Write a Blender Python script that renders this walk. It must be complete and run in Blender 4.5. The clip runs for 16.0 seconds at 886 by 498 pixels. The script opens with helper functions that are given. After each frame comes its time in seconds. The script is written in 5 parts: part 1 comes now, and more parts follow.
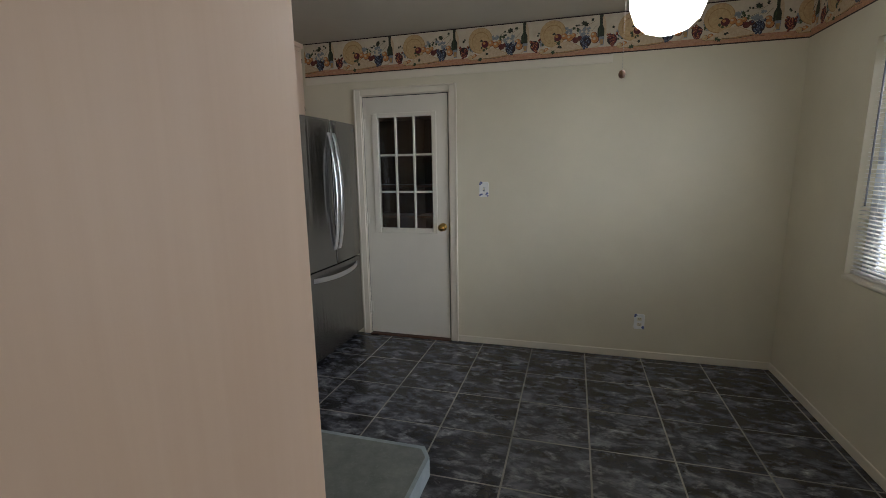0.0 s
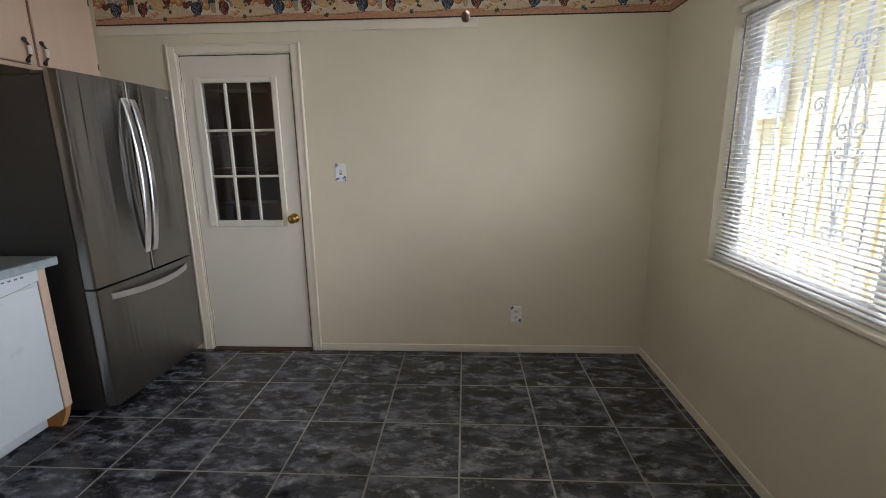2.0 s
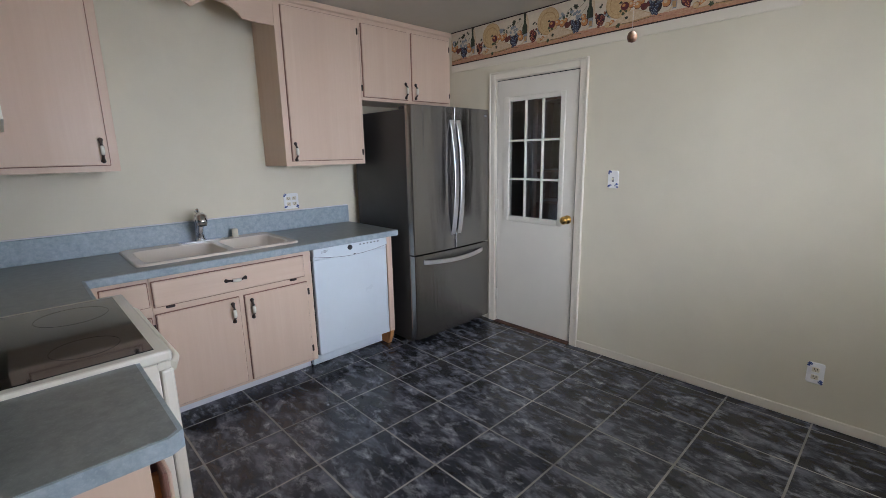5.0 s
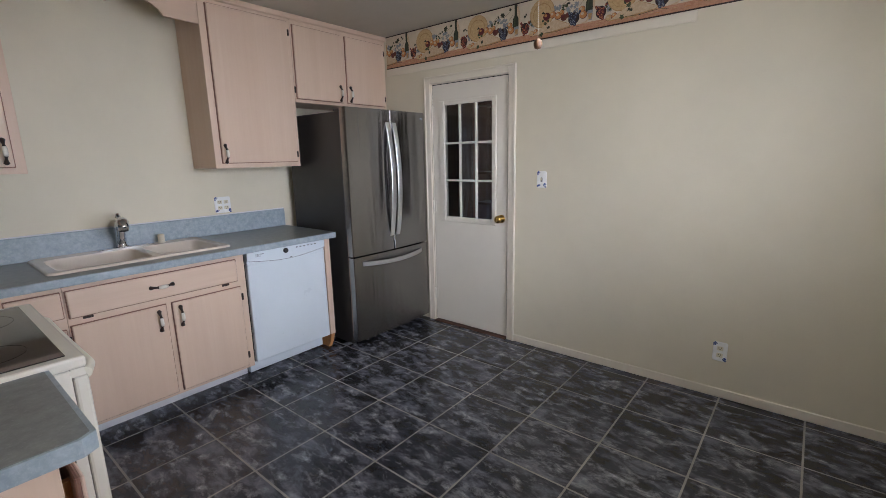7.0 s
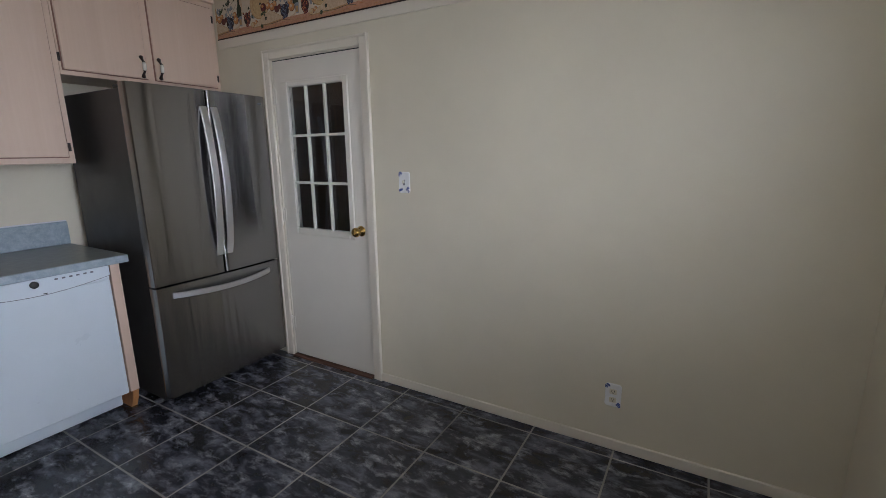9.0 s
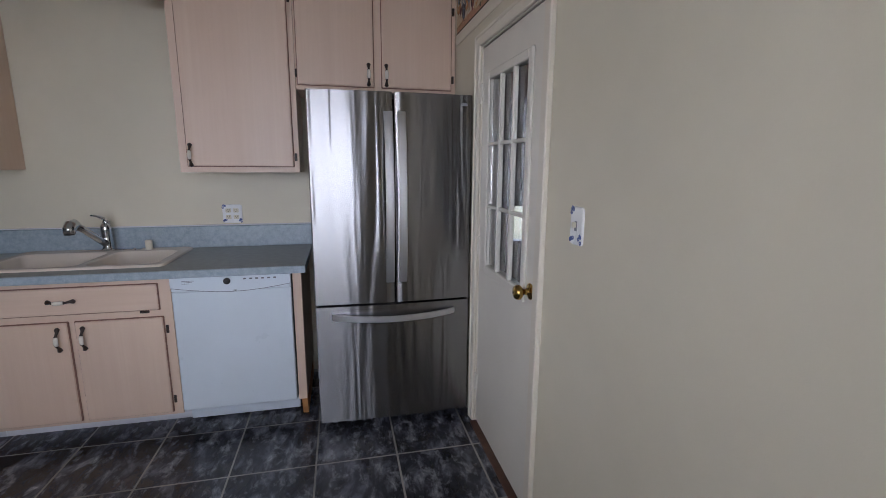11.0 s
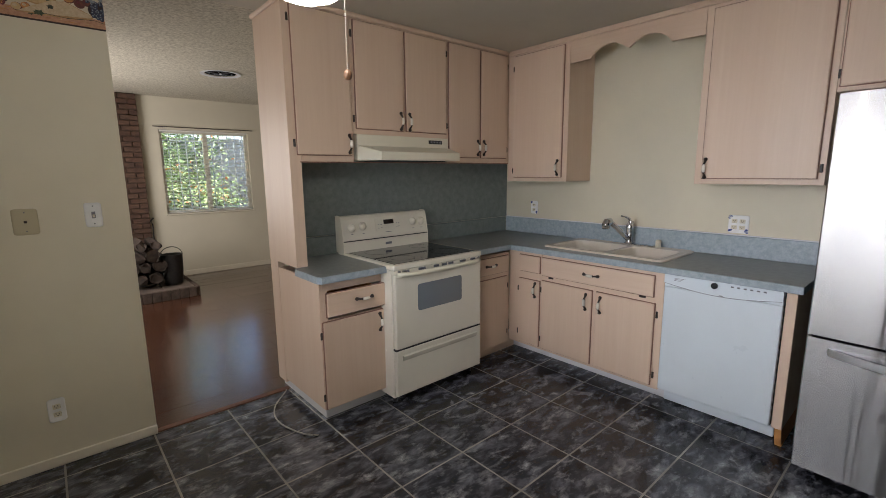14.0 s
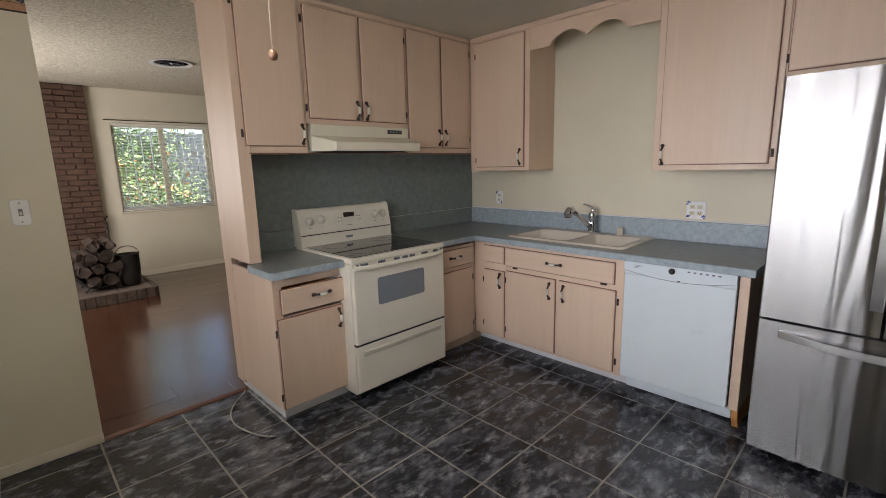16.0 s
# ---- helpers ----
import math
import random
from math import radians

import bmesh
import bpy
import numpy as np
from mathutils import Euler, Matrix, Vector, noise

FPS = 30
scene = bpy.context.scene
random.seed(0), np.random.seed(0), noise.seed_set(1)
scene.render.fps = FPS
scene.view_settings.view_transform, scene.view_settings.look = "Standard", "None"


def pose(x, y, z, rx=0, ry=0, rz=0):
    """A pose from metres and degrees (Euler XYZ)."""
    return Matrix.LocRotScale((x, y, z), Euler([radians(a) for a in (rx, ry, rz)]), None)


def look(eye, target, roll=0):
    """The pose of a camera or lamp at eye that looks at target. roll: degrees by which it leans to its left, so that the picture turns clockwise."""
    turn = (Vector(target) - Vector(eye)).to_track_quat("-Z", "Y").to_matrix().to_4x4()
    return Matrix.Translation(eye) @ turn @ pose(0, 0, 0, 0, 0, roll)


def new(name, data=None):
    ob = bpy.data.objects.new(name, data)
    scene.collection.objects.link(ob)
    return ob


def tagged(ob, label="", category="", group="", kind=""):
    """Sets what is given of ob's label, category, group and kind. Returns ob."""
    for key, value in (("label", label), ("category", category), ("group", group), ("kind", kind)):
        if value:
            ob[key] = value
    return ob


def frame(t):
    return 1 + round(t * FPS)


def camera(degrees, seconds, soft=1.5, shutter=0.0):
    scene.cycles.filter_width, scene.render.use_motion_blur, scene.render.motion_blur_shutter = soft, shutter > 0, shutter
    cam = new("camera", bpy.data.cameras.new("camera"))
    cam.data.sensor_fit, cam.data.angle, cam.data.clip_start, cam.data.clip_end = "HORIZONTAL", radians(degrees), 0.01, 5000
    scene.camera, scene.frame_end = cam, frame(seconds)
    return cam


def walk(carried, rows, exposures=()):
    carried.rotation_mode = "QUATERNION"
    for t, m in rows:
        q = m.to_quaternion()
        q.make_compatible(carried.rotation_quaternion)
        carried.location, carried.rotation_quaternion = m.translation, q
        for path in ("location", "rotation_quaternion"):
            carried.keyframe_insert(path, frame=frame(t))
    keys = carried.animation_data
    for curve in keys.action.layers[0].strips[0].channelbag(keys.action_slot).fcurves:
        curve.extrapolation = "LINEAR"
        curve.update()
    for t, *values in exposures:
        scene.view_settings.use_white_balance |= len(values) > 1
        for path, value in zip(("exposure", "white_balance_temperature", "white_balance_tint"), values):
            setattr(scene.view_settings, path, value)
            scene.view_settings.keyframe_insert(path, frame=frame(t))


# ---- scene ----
cam = camera(89.3, 16.0, 0.7)
PATH = [
    (0, (2.522, -0.089, 1.437), (1.973, 1.801, 1.083), -0.9),
    (0.5, (2.575, 0.122, 1.438), (2.162, 2.044, 1.072), -0.2),
    (1, (2.601, 0.23, 1.422), (2.285, 2.167, 1.037), 0.0),
    (1.5, (2.651, 0.29, 1.416), (2.469, 2.238, 0.999), -0.2),
    (2, (2.676, 0.417, 1.414), (2.577, 2.367, 0.98), -0.6),
    (2.5, (2.741, 0.561, 1.442), (2.592, 2.504, 0.991), -0.8),
    (3, (2.939, 0.684, 1.437), (2.495, 2.585, 1.004), -0.6),
    (3.5, (3.095, 0.665, 1.475), (2.255, 2.425, 1.033), -0.6),
    (4, (3.193, 0.566, 1.46), (2.025, 2.13, 1.023), -1.0),
    (4.2, (3.213, 0.538, 1.467), (1.941, 2.018, 1.029), -1.1),
    (6.3, (3.312, 0.429, 1.469), (1.853, 1.733, 1.054), -1.1),
    (6.5, (3.327, 0.442, 1.446), (1.919, 1.805, 1.044), -1.1),
    (7, (3.347, 0.466, 1.447), (2.1, 1.976, 1.042), -1.2),
    (7.5, (3.346, 0.499, 1.466), (2.278, 2.135, 1.038), -1.4),
    (8, (3.369, 0.614, 1.437), (2.434, 2.332, 1.022), -1.4),
    (8.2, (3.356, 0.703, 1.424), (2.468, 2.447, 1.011), -1.2),
    (10.3, (3.226, 2.377, 1.449), (1.646, 3.534, 1.039), 0.3),
    (10.5, (3.191, 2.478, 1.435), (1.492, 3.457, 1.04), 0.4),
    (11, (3.089, 2.69, 1.456), (1.174, 3.127, 1.081), 0.4),
    (11.5, (3.068, 2.831, 1.471), (1.104, 2.705, 1.116), 0.1),
    (12, (3.13, 2.945, 1.482), (1.244, 2.375, 1.135), -0.0),
    (12.5, (3.216, 2.968, 1.485), (1.417, 2.167, 1.133), -0.3),
    (13, (3.289, 2.962, 1.486), (1.618, 1.922, 1.134), -0.5),
    (13.5, (3.336, 2.937, 1.485), (1.827, 1.67, 1.138), -0.6),
    (14, (3.367, 2.917, 1.486), (2.063, 1.438, 1.148), -0.6),
    (14.5, (3.397, 2.911, 1.483), (2.287, 1.279, 1.16), -0.6),
    (15, (3.412, 2.904, 1.492), (2.429, 1.191, 1.173), -0.3),
    (15.5, (3.371, 2.915, 1.483), (2.266, 1.281, 1.153), -0.7),
    (16, (3.251, 2.947, 1.464), (1.877, 1.542, 1.095), -1.4),
]
EXPOSURES = [(0.0, 1.18, 5950, 9), (1.0, 1.58, 6120, 12), (1.5, 1.75, 6020, 12), (2.0, 1.68, 6070, 12), (2.5, 1.62, 5870, 13), (3.0, 1.65, 5820, 15), (3.5, 1.95, 5570, 13), (6.5, 1.97, 5720, 13), (7.0, 1.97, 5820, 15), (7.5, 1.87, 5820, 15), (8.0, 1.62, 5770, 15), (10.3, 1.48, 5520, 13),
             (11.0, 1.44, 5620, 17), (12.5, 1.85, 5770, 13), (13.5, 1.8, 6120, 13), (14.5, 1.8, 6320, 13), (15.0, 1.6, 6520, 12), (15.5, 1.35, 6820, 10), (16.0, 1.9, 6320, 14)]
walk(cam, [(t, look(eye, target, roll)) for t, eye, target, roll in PATH], EXPOSURES)

# ---- plan (metres): x from the sink wall, y from the range wall, z up ----
XE, YN, H = 3.90, 3.396, 2.465      # east wall, north wall, ceiling
XW = -0.04                          # face of the sink wall
TW = 0.118                          # wall thickness
YL, XL = -4.55, -2.2                # far wall and west wall of the living room
OPEN0, OPEN1 = 2.26, 3.035          # opening to the living room

# ---- world, sun and lamps ----
world = bpy.data.worlds.new("world")
world.use_nodes = True
scene.world = world
sky = world.node_tree.nodes.new("ShaderNodeTexSky")
sky.sky_type, sky.sun_disc = "NISHITA", False
SUN = Vector((-0.34, 0.36, 0.87)).normalized()
sky.sun_elevation = math.asin(SUN.z)
sky.sun_rotation = math.atan2(SUN.x, SUN.y)
background = world.node_tree.nodes["Background"]
world.node_tree.links.new(sky.outputs[0], background.inputs[0])
background.inputs[1].default_value = 0.13
sun = bpy.data.lights.new("sun", "SUN")
sun.energy, sun.angle, sun.color = 5.0, radians(0.5), (1.0, 0.97, 0.92)
sun_ob = new("sun", sun)
sun_ob.matrix_world = look((0, 0, 30), Vector((0, 0, 30)) - SUN)


def area_lamp(name, where, target, w, h, watts, colour):
    lamp = bpy.data.lights.new(name, "AREA")
    lamp.shape, lamp.size, lamp.size_y, lamp.energy, lamp.color = "RECTANGLE", w, h, watts, colour
    ob = new(name, lamp)
    ob.matrix_world = look(where, target)
    return ob


# lamp for the sky's light in the kitchen window opening, straight in from the yard
daylight = area_lamp("daylight", (XE + 0.062, 1.805, 1.44), (0, 1.805, 1.10), 1.66, 1.06, 4.0, (0.92, 0.94, 1.0))
daylight.data.spread = radians(100)
# strip lamps added outside the glass, slanting in to brighten the door wall
for k in range(3):
    y = 1.805 + 0.55 * (k - 1)
    strip = area_lamp("door_wall_fill", (XE + 0.20, y, 1.44), (XE - 0.80, y + 0.55, 0.98), 0.54, 1.06, 1.5, (0.93, 0.94, 1.0))
    strip.data.spread = radians(124)
# unseen fill lamp added by the living room's side wall, which has no window
area_lamp("daylight", (XE - 0.03, -2.6, 1.45), (0, -2.6, 1.2), 1.9, 1.3, 22, (1.0, 0.95, 0.88))


# ---- materials ----
def srgb(r, g, b):
    return tuple(((c / 12.92) if c <= 0.04045 else ((c + 0.055) / 1.055) ** 2.4) for c in (r, g, b)) + (1.0,)


class Mat:
    """A node material with a Principled shader and short ways to add noise, ramps and bump."""

    def __init__(self, name, colour=(0.8, 0.8, 0.8, 1), rough=0.5, metal=0.0, **more):
        self.m = bpy.data.materials.new(name)
        self.m.use_nodes = True
        self.t = self.m.node_tree
        self.b = self.t.nodes["Principled BSDF"]
        self.b.inputs["Base Color"].default_value = colour
        self.b.inputs["Roughness"].default_value = rough
        self.b.inputs["Metallic"].default_value = metal
        for key, value in more.items():
            self.b.inputs[key.replace("_", " ")].default_value = value

    def node(self, kind, **props):
        n = self.t.nodes.new(kind)
        for key, value in props.items():
            n.inputs[key].default_value = value
        return n

    def link(self, a, b):
        self.t.links.new(a, b)

    def coords(self, scale=(1, 1, 1), rot=(0, 0, 0), vary=False):
        c = self.node("ShaderNodeTexCoord")
        m = self.node("ShaderNodeMapping")
        m.inputs["Scale"].default_value, m.inputs["Rotation"].default_value = scale, rot
        out = c.outputs["Object"]
        if vary:
            info = self.node("ShaderNodeObjectInfo")
            mul = self.t.nodes.new("ShaderNodeVectorMath")
            mul.operation = "MULTIPLY_ADD"
            self.link(info.outputs["Random"], mul.inputs[0])
            mul.inputs[1].default_value = (37.0, 53.0, 11.0)
            self.link(out, mul.inputs[2])
            out = mul.outputs[0]
        self.link(out, m.inputs["Vector"])
        return m.outputs[0]

    def noise(self, at, scale, detail=3.0, rough=0.55, warp=0.0):
        n = self.node("ShaderNodeTexNoise", Scale=scale, Detail=detail, Roughness=rough, Distortion=warp)
        self.link(at, n.inputs["Vector"])
        return n.outputs[0]

    def ramp(self, fac, stops):
        r = self.node("ShaderNodeValToRGB")
        e = r.color_ramp.elements
        for n, (p, c) in enumerate(stops):
            x = e[n] if n < 2 else e.new(p)
            x.position, x.color = p, c
        self.link(fac, r.inputs[0])
        return r.outputs[0]

    def mix(self, a, b, fac, mode="MIX"):
        n = self.t.nodes.new("ShaderNodeMix")
        n.data_type, n.blend_type = "RGBA", mode
        for value, key in ((fac, 0), (a, 6), (b, 7)):
            if isinstance(value, (tuple, float, int)):
                n.inputs[key].default_value = value
            else:
                self.link(value, n.inputs[key])
        return n.outputs[2]

    def colour(self, out):
        self.link(out, self.b.inputs["Base Color"])
        return self

    def roughness(self, fac, lo, hi):
        n = self.node("ShaderNodeMapRange")
        n.inputs[3].default_value, n.inputs[4].default_value = lo, hi
        self.link(fac, n.inputs[0])
        self.link(n.outputs[0], self.b.inputs["Roughness"])
        return self

    def bump(self, fac, strength, distance=0.002):
        n = self.node("ShaderNodeBump", Strength=strength, Distance=distance)
        self.link(fac, n.inputs["Height"])
        if self.b.inputs["Normal"].links:
            self.link(self.b.inputs["Normal"].links[0].from_socket, n.inputs["Normal"])
        self.link(n.outputs[0], self.b.inputs["Normal"])
        return self


def scaled(c, k):
    return (c[0] * k, c[1] * k, c[2] * k, 1.0)


def paint(name, c, rough=0.55, grain=260, depth=0.25):
    m = Mat(name, c, rough)
    at = m.coords()
    big = m.noise(at, 1.3, 4, 0.6)
    m.colour(m.ramp(big, [(0.3, scaled(c, 0.93)), (0.7, scaled(c, 1.03))]))
    m.roughness(m.noise(at, 9, 3), rough - 0.08, rough + 0.1)
    m.bump(m.noise(at, grain, 2), depth, 0.0008)
    m.bump(m.noise(at, 14, 3), 0.12, 0.002)
    return m.m


def mottled(name, lo, hi, scale, rough, second=None, depth=0.05):
    m = Mat(name, lo, rough)
    at = m.coords()
    c = m.ramp(m.noise(at, scale, 6, 0.7), [(0.35, lo), (0.68, hi)])
    if second:
        c = m.mix(c, second, m.ramp(m.noise(at, scale * 5, 3, 0.6), [(0.55, (0, 0, 0, 1)), (0.75, (0.5, 0.5, 0.5, 1))]))
    m.colour(c).roughness(m.noise(at, scale * 2, 3), rough - 0.06, rough + 0.1)
    m.bump(m.noise(at, scale * 20, 2), depth, 0.0006)
    return m.m


def wood(name, lo, hi, rough, grain=(60, 60, 2.2), vary=False, dark=None, soft=0.55):
    """Grain along the axis whose scale is small."""
    m = Mat(name, lo, rough)
    at = m.coords(grain, vary=vary)
    fine = m.noise(at, 1.0, 6, 0.65, 0.4)
    broad = m.noise(m.coords(tuple(g * 0.16 for g in grain), vary=vary), 1.0, 3, 0.5, 0.8)
    c = m.ramp(fine, [(0.3, lo), (0.7, hi)])
    c = m.mix(c, dark or scaled(lo, 0.86), m.ramp(broad, [(0.45, (0, 0, 0, 1)), (0.75, (soft, soft, soft, 1))]))
    m.colour(c).roughness(broad, rough - 0.06, rough + 0.1).bump(fine, 0.12, 0.0006)
    return m


wall_paint = paint("cream_wall_paint", srgb(0.85, 0.82, 0.73))
living_paint = paint("living_room_paint", srgb(0.83, 0.80, 0.725))
ceiling_paint = paint("ceiling_paint", srgb(0.76, 0.735, 0.68), 0.7)
trim_paint = paint("trim_paint", srgb(0.875, 0.845, 0.775), 0.35, 120, 0.1)
door_paint = paint("door_paint", srgb(0.875, 0.855, 0.80), 0.4, 140, 0.12)
white_paint = paint("white_toe_paint", srgb(0.86, 0.86, 0.87), 0.4, 140, 0.12)


def popcorn_mat():
    m = Mat("popcorn_ceiling", srgb(0.80, 0.765, 0.70), 0.85)
    at = m.coords()
    grit = m.noise(at, 48, 6, 0.8)
    # hollows of the grit coloured darker, adding shade to the bump
    m.colour(m.ramp(grit, [(0.36, srgb(0.66, 0.62, 0.54)), (0.58, srgb(0.89, 0.86, 0.79))]))
    m.bump(grit, 1.0, 0.02)
    return m.m


popcorn = popcorn_mat()


def tile_mat():
    m = Mat("slate_look_tile", (0.03, 0.03, 0.035, 1), 0.3)
    at = m.coords((1, 1, 1), vary=True)
    flow = m.coords((6.0, 11.5, 8.0), (0, 0, radians(20)), vary=True)
    cloud = m.noise(flow, 1.05, 6, 0.62, 0.35)
    vein = m.noise(m.coords((8.5, 15, 10), (0, 0, radians(12)), vary=True), 1.2, 7, 0.66, 0.3)
    c = m.ramp(cloud, [(0.30, srgb(0.05, 0.053, 0.068)), (0.5, srgb(0.205, 0.21, 0.235)), (0.72, srgb(0.46, 0.47, 0.505))])
    c = m.mix(c, srgb(0.68, 0.69, 0.71), m.ramp(vein, [(0.52, (0, 0, 0, 1)), (0.70, (0.6, 0.6, 0.6, 1))]))
    c = m.mix(c, srgb(0.09, 0.092, 0.10), m.ramp(m.noise(at, 11, 6, 0.7), [(0.55, (0, 0, 0, 1)), (0.75, (0.7, 0.7, 0.7, 1))]))
    m.colour(c).roughness(vein, 0.14, 0.34).bump(cloud, 0.3, 0.003).bump(m.noise(at, 160, 3), 0.1, 0.0008)
    return m.m


tile_m = tile_mat()
grout_m = mottled("grout", srgb(0.38, 0.375, 0.36), srgb(0.64, 0.625, 0.595), 1.1, 0.8, depth=0.4)
cab = wood("pickled_cabinet_wood", srgb(0.842, 0.742, 0.650), srgb(0.860, 0.765, 0.678), 0.42, (55, 55, 2.0), dark=srgb(0.815, 0.705, 0.61), soft=0.4).m
cab_flat = wood("pickled_rail_wood", srgb(0.842, 0.742, 0.650), srgb(0.860, 0.765, 0.678), 0.42, (2.0, 2.0, 55), dark=srgb(0.815, 0.705, 0.61), soft=0.4).m
cab_edge = wood("cabinet_edge_glaze", srgb(0.50, 0.36, 0.30), srgb(0.62, 0.47, 0.40), 0.45, (40, 40, 3)).m
ball_m = mottled("stained_wood_ball", srgb(0.34, 0.23, 0.15), srgb(0.50, 0.36, 0.25), 80, 0.35)
raw_wood = wood("raw_pine", srgb(0.70, 0.47, 0.26), srgb(0.82, 0.60, 0.36), 0.6, (30, 30, 3)).m
dark_wood = wood("brown_panelling", srgb(0.24, 0.14, 0.09), srgb(0.36, 0.22, 0.14), 0.4, (22, 22, 2.0)).m
red_wood = wood("reddish_beam_wood", srgb(0.36, 0.22, 0.15), srgb(0.47, 0.30, 0.21), 0.45, (2, 22, 22)).m
plank_m = wood("laminate_plank", srgb(0.24, 0.14, 0.095), srgb(0.36, 0.225, 0.15), 0.22, (2.2, 34, 30), vary=True, dark=srgb(0.18, 0.115, 0.09))
plank_m.b.inputs["Coat Weight"].default_value = 0.7
plank_m.b.inputs["Coat Roughness"].default_value = 0.16
plank_m = plank_m.m
counter_m = mottled("blue_grey_laminate", srgb(0.44, 0.46, 0.455), srgb(0.53, 0.55, 0.54), 28, 0.3, srgb(0.58, 0.60, 0.59))
edge_m = mottled("blue_laminate_edge", srgb(0.55, 0.605, 0.635), srgb(0.66, 0.705, 0.73), 28, 0.35, srgb(0.71, 0.75, 0.77))
splash_m = mottled("grey_wall_laminate", srgb(0.43, 0.465, 0.46), srgb(0.51, 0.54, 0.53), 22, 0.4, srgb(0.57, 0.595, 0.58))
enamel = paint("bisque_enamel", srgb(0.895, 0.875, 0.815), 0.22, 30, 0.03)
hood_m = paint("almond_hood_enamel", srgb(0.89, 0.87, 0.795), 0.3, 30, 0.04)
white_plastic = paint("white_appliance_panel", srgb(0.85, 0.885, 0.905), 0.3, 60, 0.04)
sink_m = paint("biscuit_sink_enamel", srgb(0.87, 0.83, 0.77), 0.2, 40, 0.03)
# flat black for the vent disc, imitating the unlit duct
duct_m = Mat("duct_shade", (0.004, 0.004, 0.004, 1), 1.0, Specular_IOR_Level=0.0).m
black_glass = Mat("black_glass", (0.008, 0.008, 0.009, 1), 0.06, Coat_Weight=0.4).m
oven_glass = Mat("oven_window_glass", srgb(0.44, 0.47, 0.50), 0.12, Coat_Weight=0.5).m
black = mottled("black_rubber", (0.008, 0.008, 0.008, 1), (0.02, 0.02, 0.02, 1), 40, 0.5)
cable_m = mottled("grey_cable_jacket", srgb(0.60, 0.59, 0.57), srgb(0.70, 0.69, 0.67), 60, 0.5)
bead_m = Mat("pale_metal_beads", srgb(0.72, 0.70, 0.66), 0.35, 0.6).m
grey_print = Mat("grey_print", srgb(0.45, 0.46, 0.48), 0.5).m
plate_m = paint("white_plate", srgb(0.93, 0.93, 0.92), 0.25, 40, 0.03)
ivory = paint("ivory_plate", srgb(0.85, 0.82, 0.73), 0.35, 40, 0.03)
aged_ivory = paint("yellowed_plate", srgb(0.74, 0.70, 0.58), 0.35, 40, 0.03)
blue_print = mottled("blue_flower_print", srgb(0.14, 0.20, 0.42), srgb(0.30, 0.38, 0.62), 90, 0.3)
blind_m = paint("blind_vinyl", srgb(0.90, 0.89, 0.86), 0.4, 60, 0.03)
vinyl = paint("window_vinyl", srgb(0.86, 0.88, 0.92), 0.35, 60, 0.03)
iron = mottled("bronze_hardware", srgb(0.13, 0.10, 0.08), srgb(0.24, 0.17, 0.12), 60, 0.4)
porcelain = Mat("porcelain", srgb(0.92, 0.90, 0.85), 0.15).m
cast_iron = mottled("black_iron", (0.012, 0.012, 0.013, 1), (0.03, 0.028, 0.026, 1), 30, 0.45)
bark = mottled("log_bark", srgb(0.13, 0.10, 0.08), srgb(0.30, 0.23, 0.18), 24, 0.9, depth=0.5)
log_end = mottled("split_log", srgb(0.13, 0.10, 0.08), srgb(0.27, 0.215, 0.175), 18, 0.85, depth=0.4)
bar_m = mottled("security_bar_paint", srgb(0.80, 0.82, 0.86), srgb(0.86, 0.88, 0.91), 20, 0.5)
stucco = paint("cream_siding", srgb(0.90, 0.855, 0.69), 0.7, 90, 0.5)
ground_m = mottled("dry_ground", srgb(0.30, 0.30, 0.22), srgb(0.42, 0.41, 0.31), 3, 0.9, depth=0.4)
concrete = mottled("pale_concrete", srgb(0.66, 0.64, 0.60), srgb(0.76, 0.74, 0.70), 5, 0.85, depth=0.4)
fence_m = wood("weathered_fence", srgb(0.30, 0.32, 0.32), srgb(0.40, 0.42, 0.42), 0.8, (20, 20, 2)).m
curtain_m = mottled("brown_curtain", srgb(0.19, 0.14, 0.12), srgb(0.28, 0.21, 0.18), 12, 0.85)
brass = Mat("polished_brass", srgb(0.76, 0.62, 0.34), 0.14, 1.0).m
chrome = Mat("chrome", srgb(0.83, 0.84, 0.86), 0.08, 1.0).m


def brushed(name, c, rough, wave, smear=0.0):
    m = Mat(name, c, rough, 1.0)
    m.b.inputs["Anisotropic"].default_value = smear
    m.b.inputs["Anisotropic Rotation"].default_value = 0.25
    at = m.coords((7.5, 7.5, 0.45))
    m.bump(m.noise(at, 1.0, 2, 0.45, 0.5), 1.0, wave)
    m.bump(m.noise(m.coords((24, 24, 0.8)), 1.0, 2, 0.45, 0.6), 1.0, wave * 0.06)
    hair = m.noise(m.coords((6, 6, 1500)), 1.0, 2)
    m.roughness(hair, rough - 0.02, rough + 0.03)
    return m.m


steel = brushed("brushed_steel", srgb(0.57, 0.565, 0.56), 0.25, 0.012, 0.96)
steel_bar = brushed("handle_steel", srgb(0.86, 0.86, 0.865), 0.33, 0.0)
fridge_side = paint("dark_grey_cabinet_steel", srgb(0.21, 0.205, 0.20), 0.42, 300, 0.3)


def glass_mat(name, tint=(1, 1, 1, 1)):
    m = Mat(name, tint, 0.0, Transmission_Weight=1.0, IOR=1.45)
    return m.m


pane_m = glass_mat("window_glass")
globe_m = Mat("lit_opal_glass", (0.9, 0.9, 0.88, 1), 0.3)
globe_m.b.inputs["Emission Color"].default_value = (1.0, 0.965, 0.91, 1)
globe_m.b.inputs["Emission Strength"].default_value = 5.4
globe_m = globe_m.m


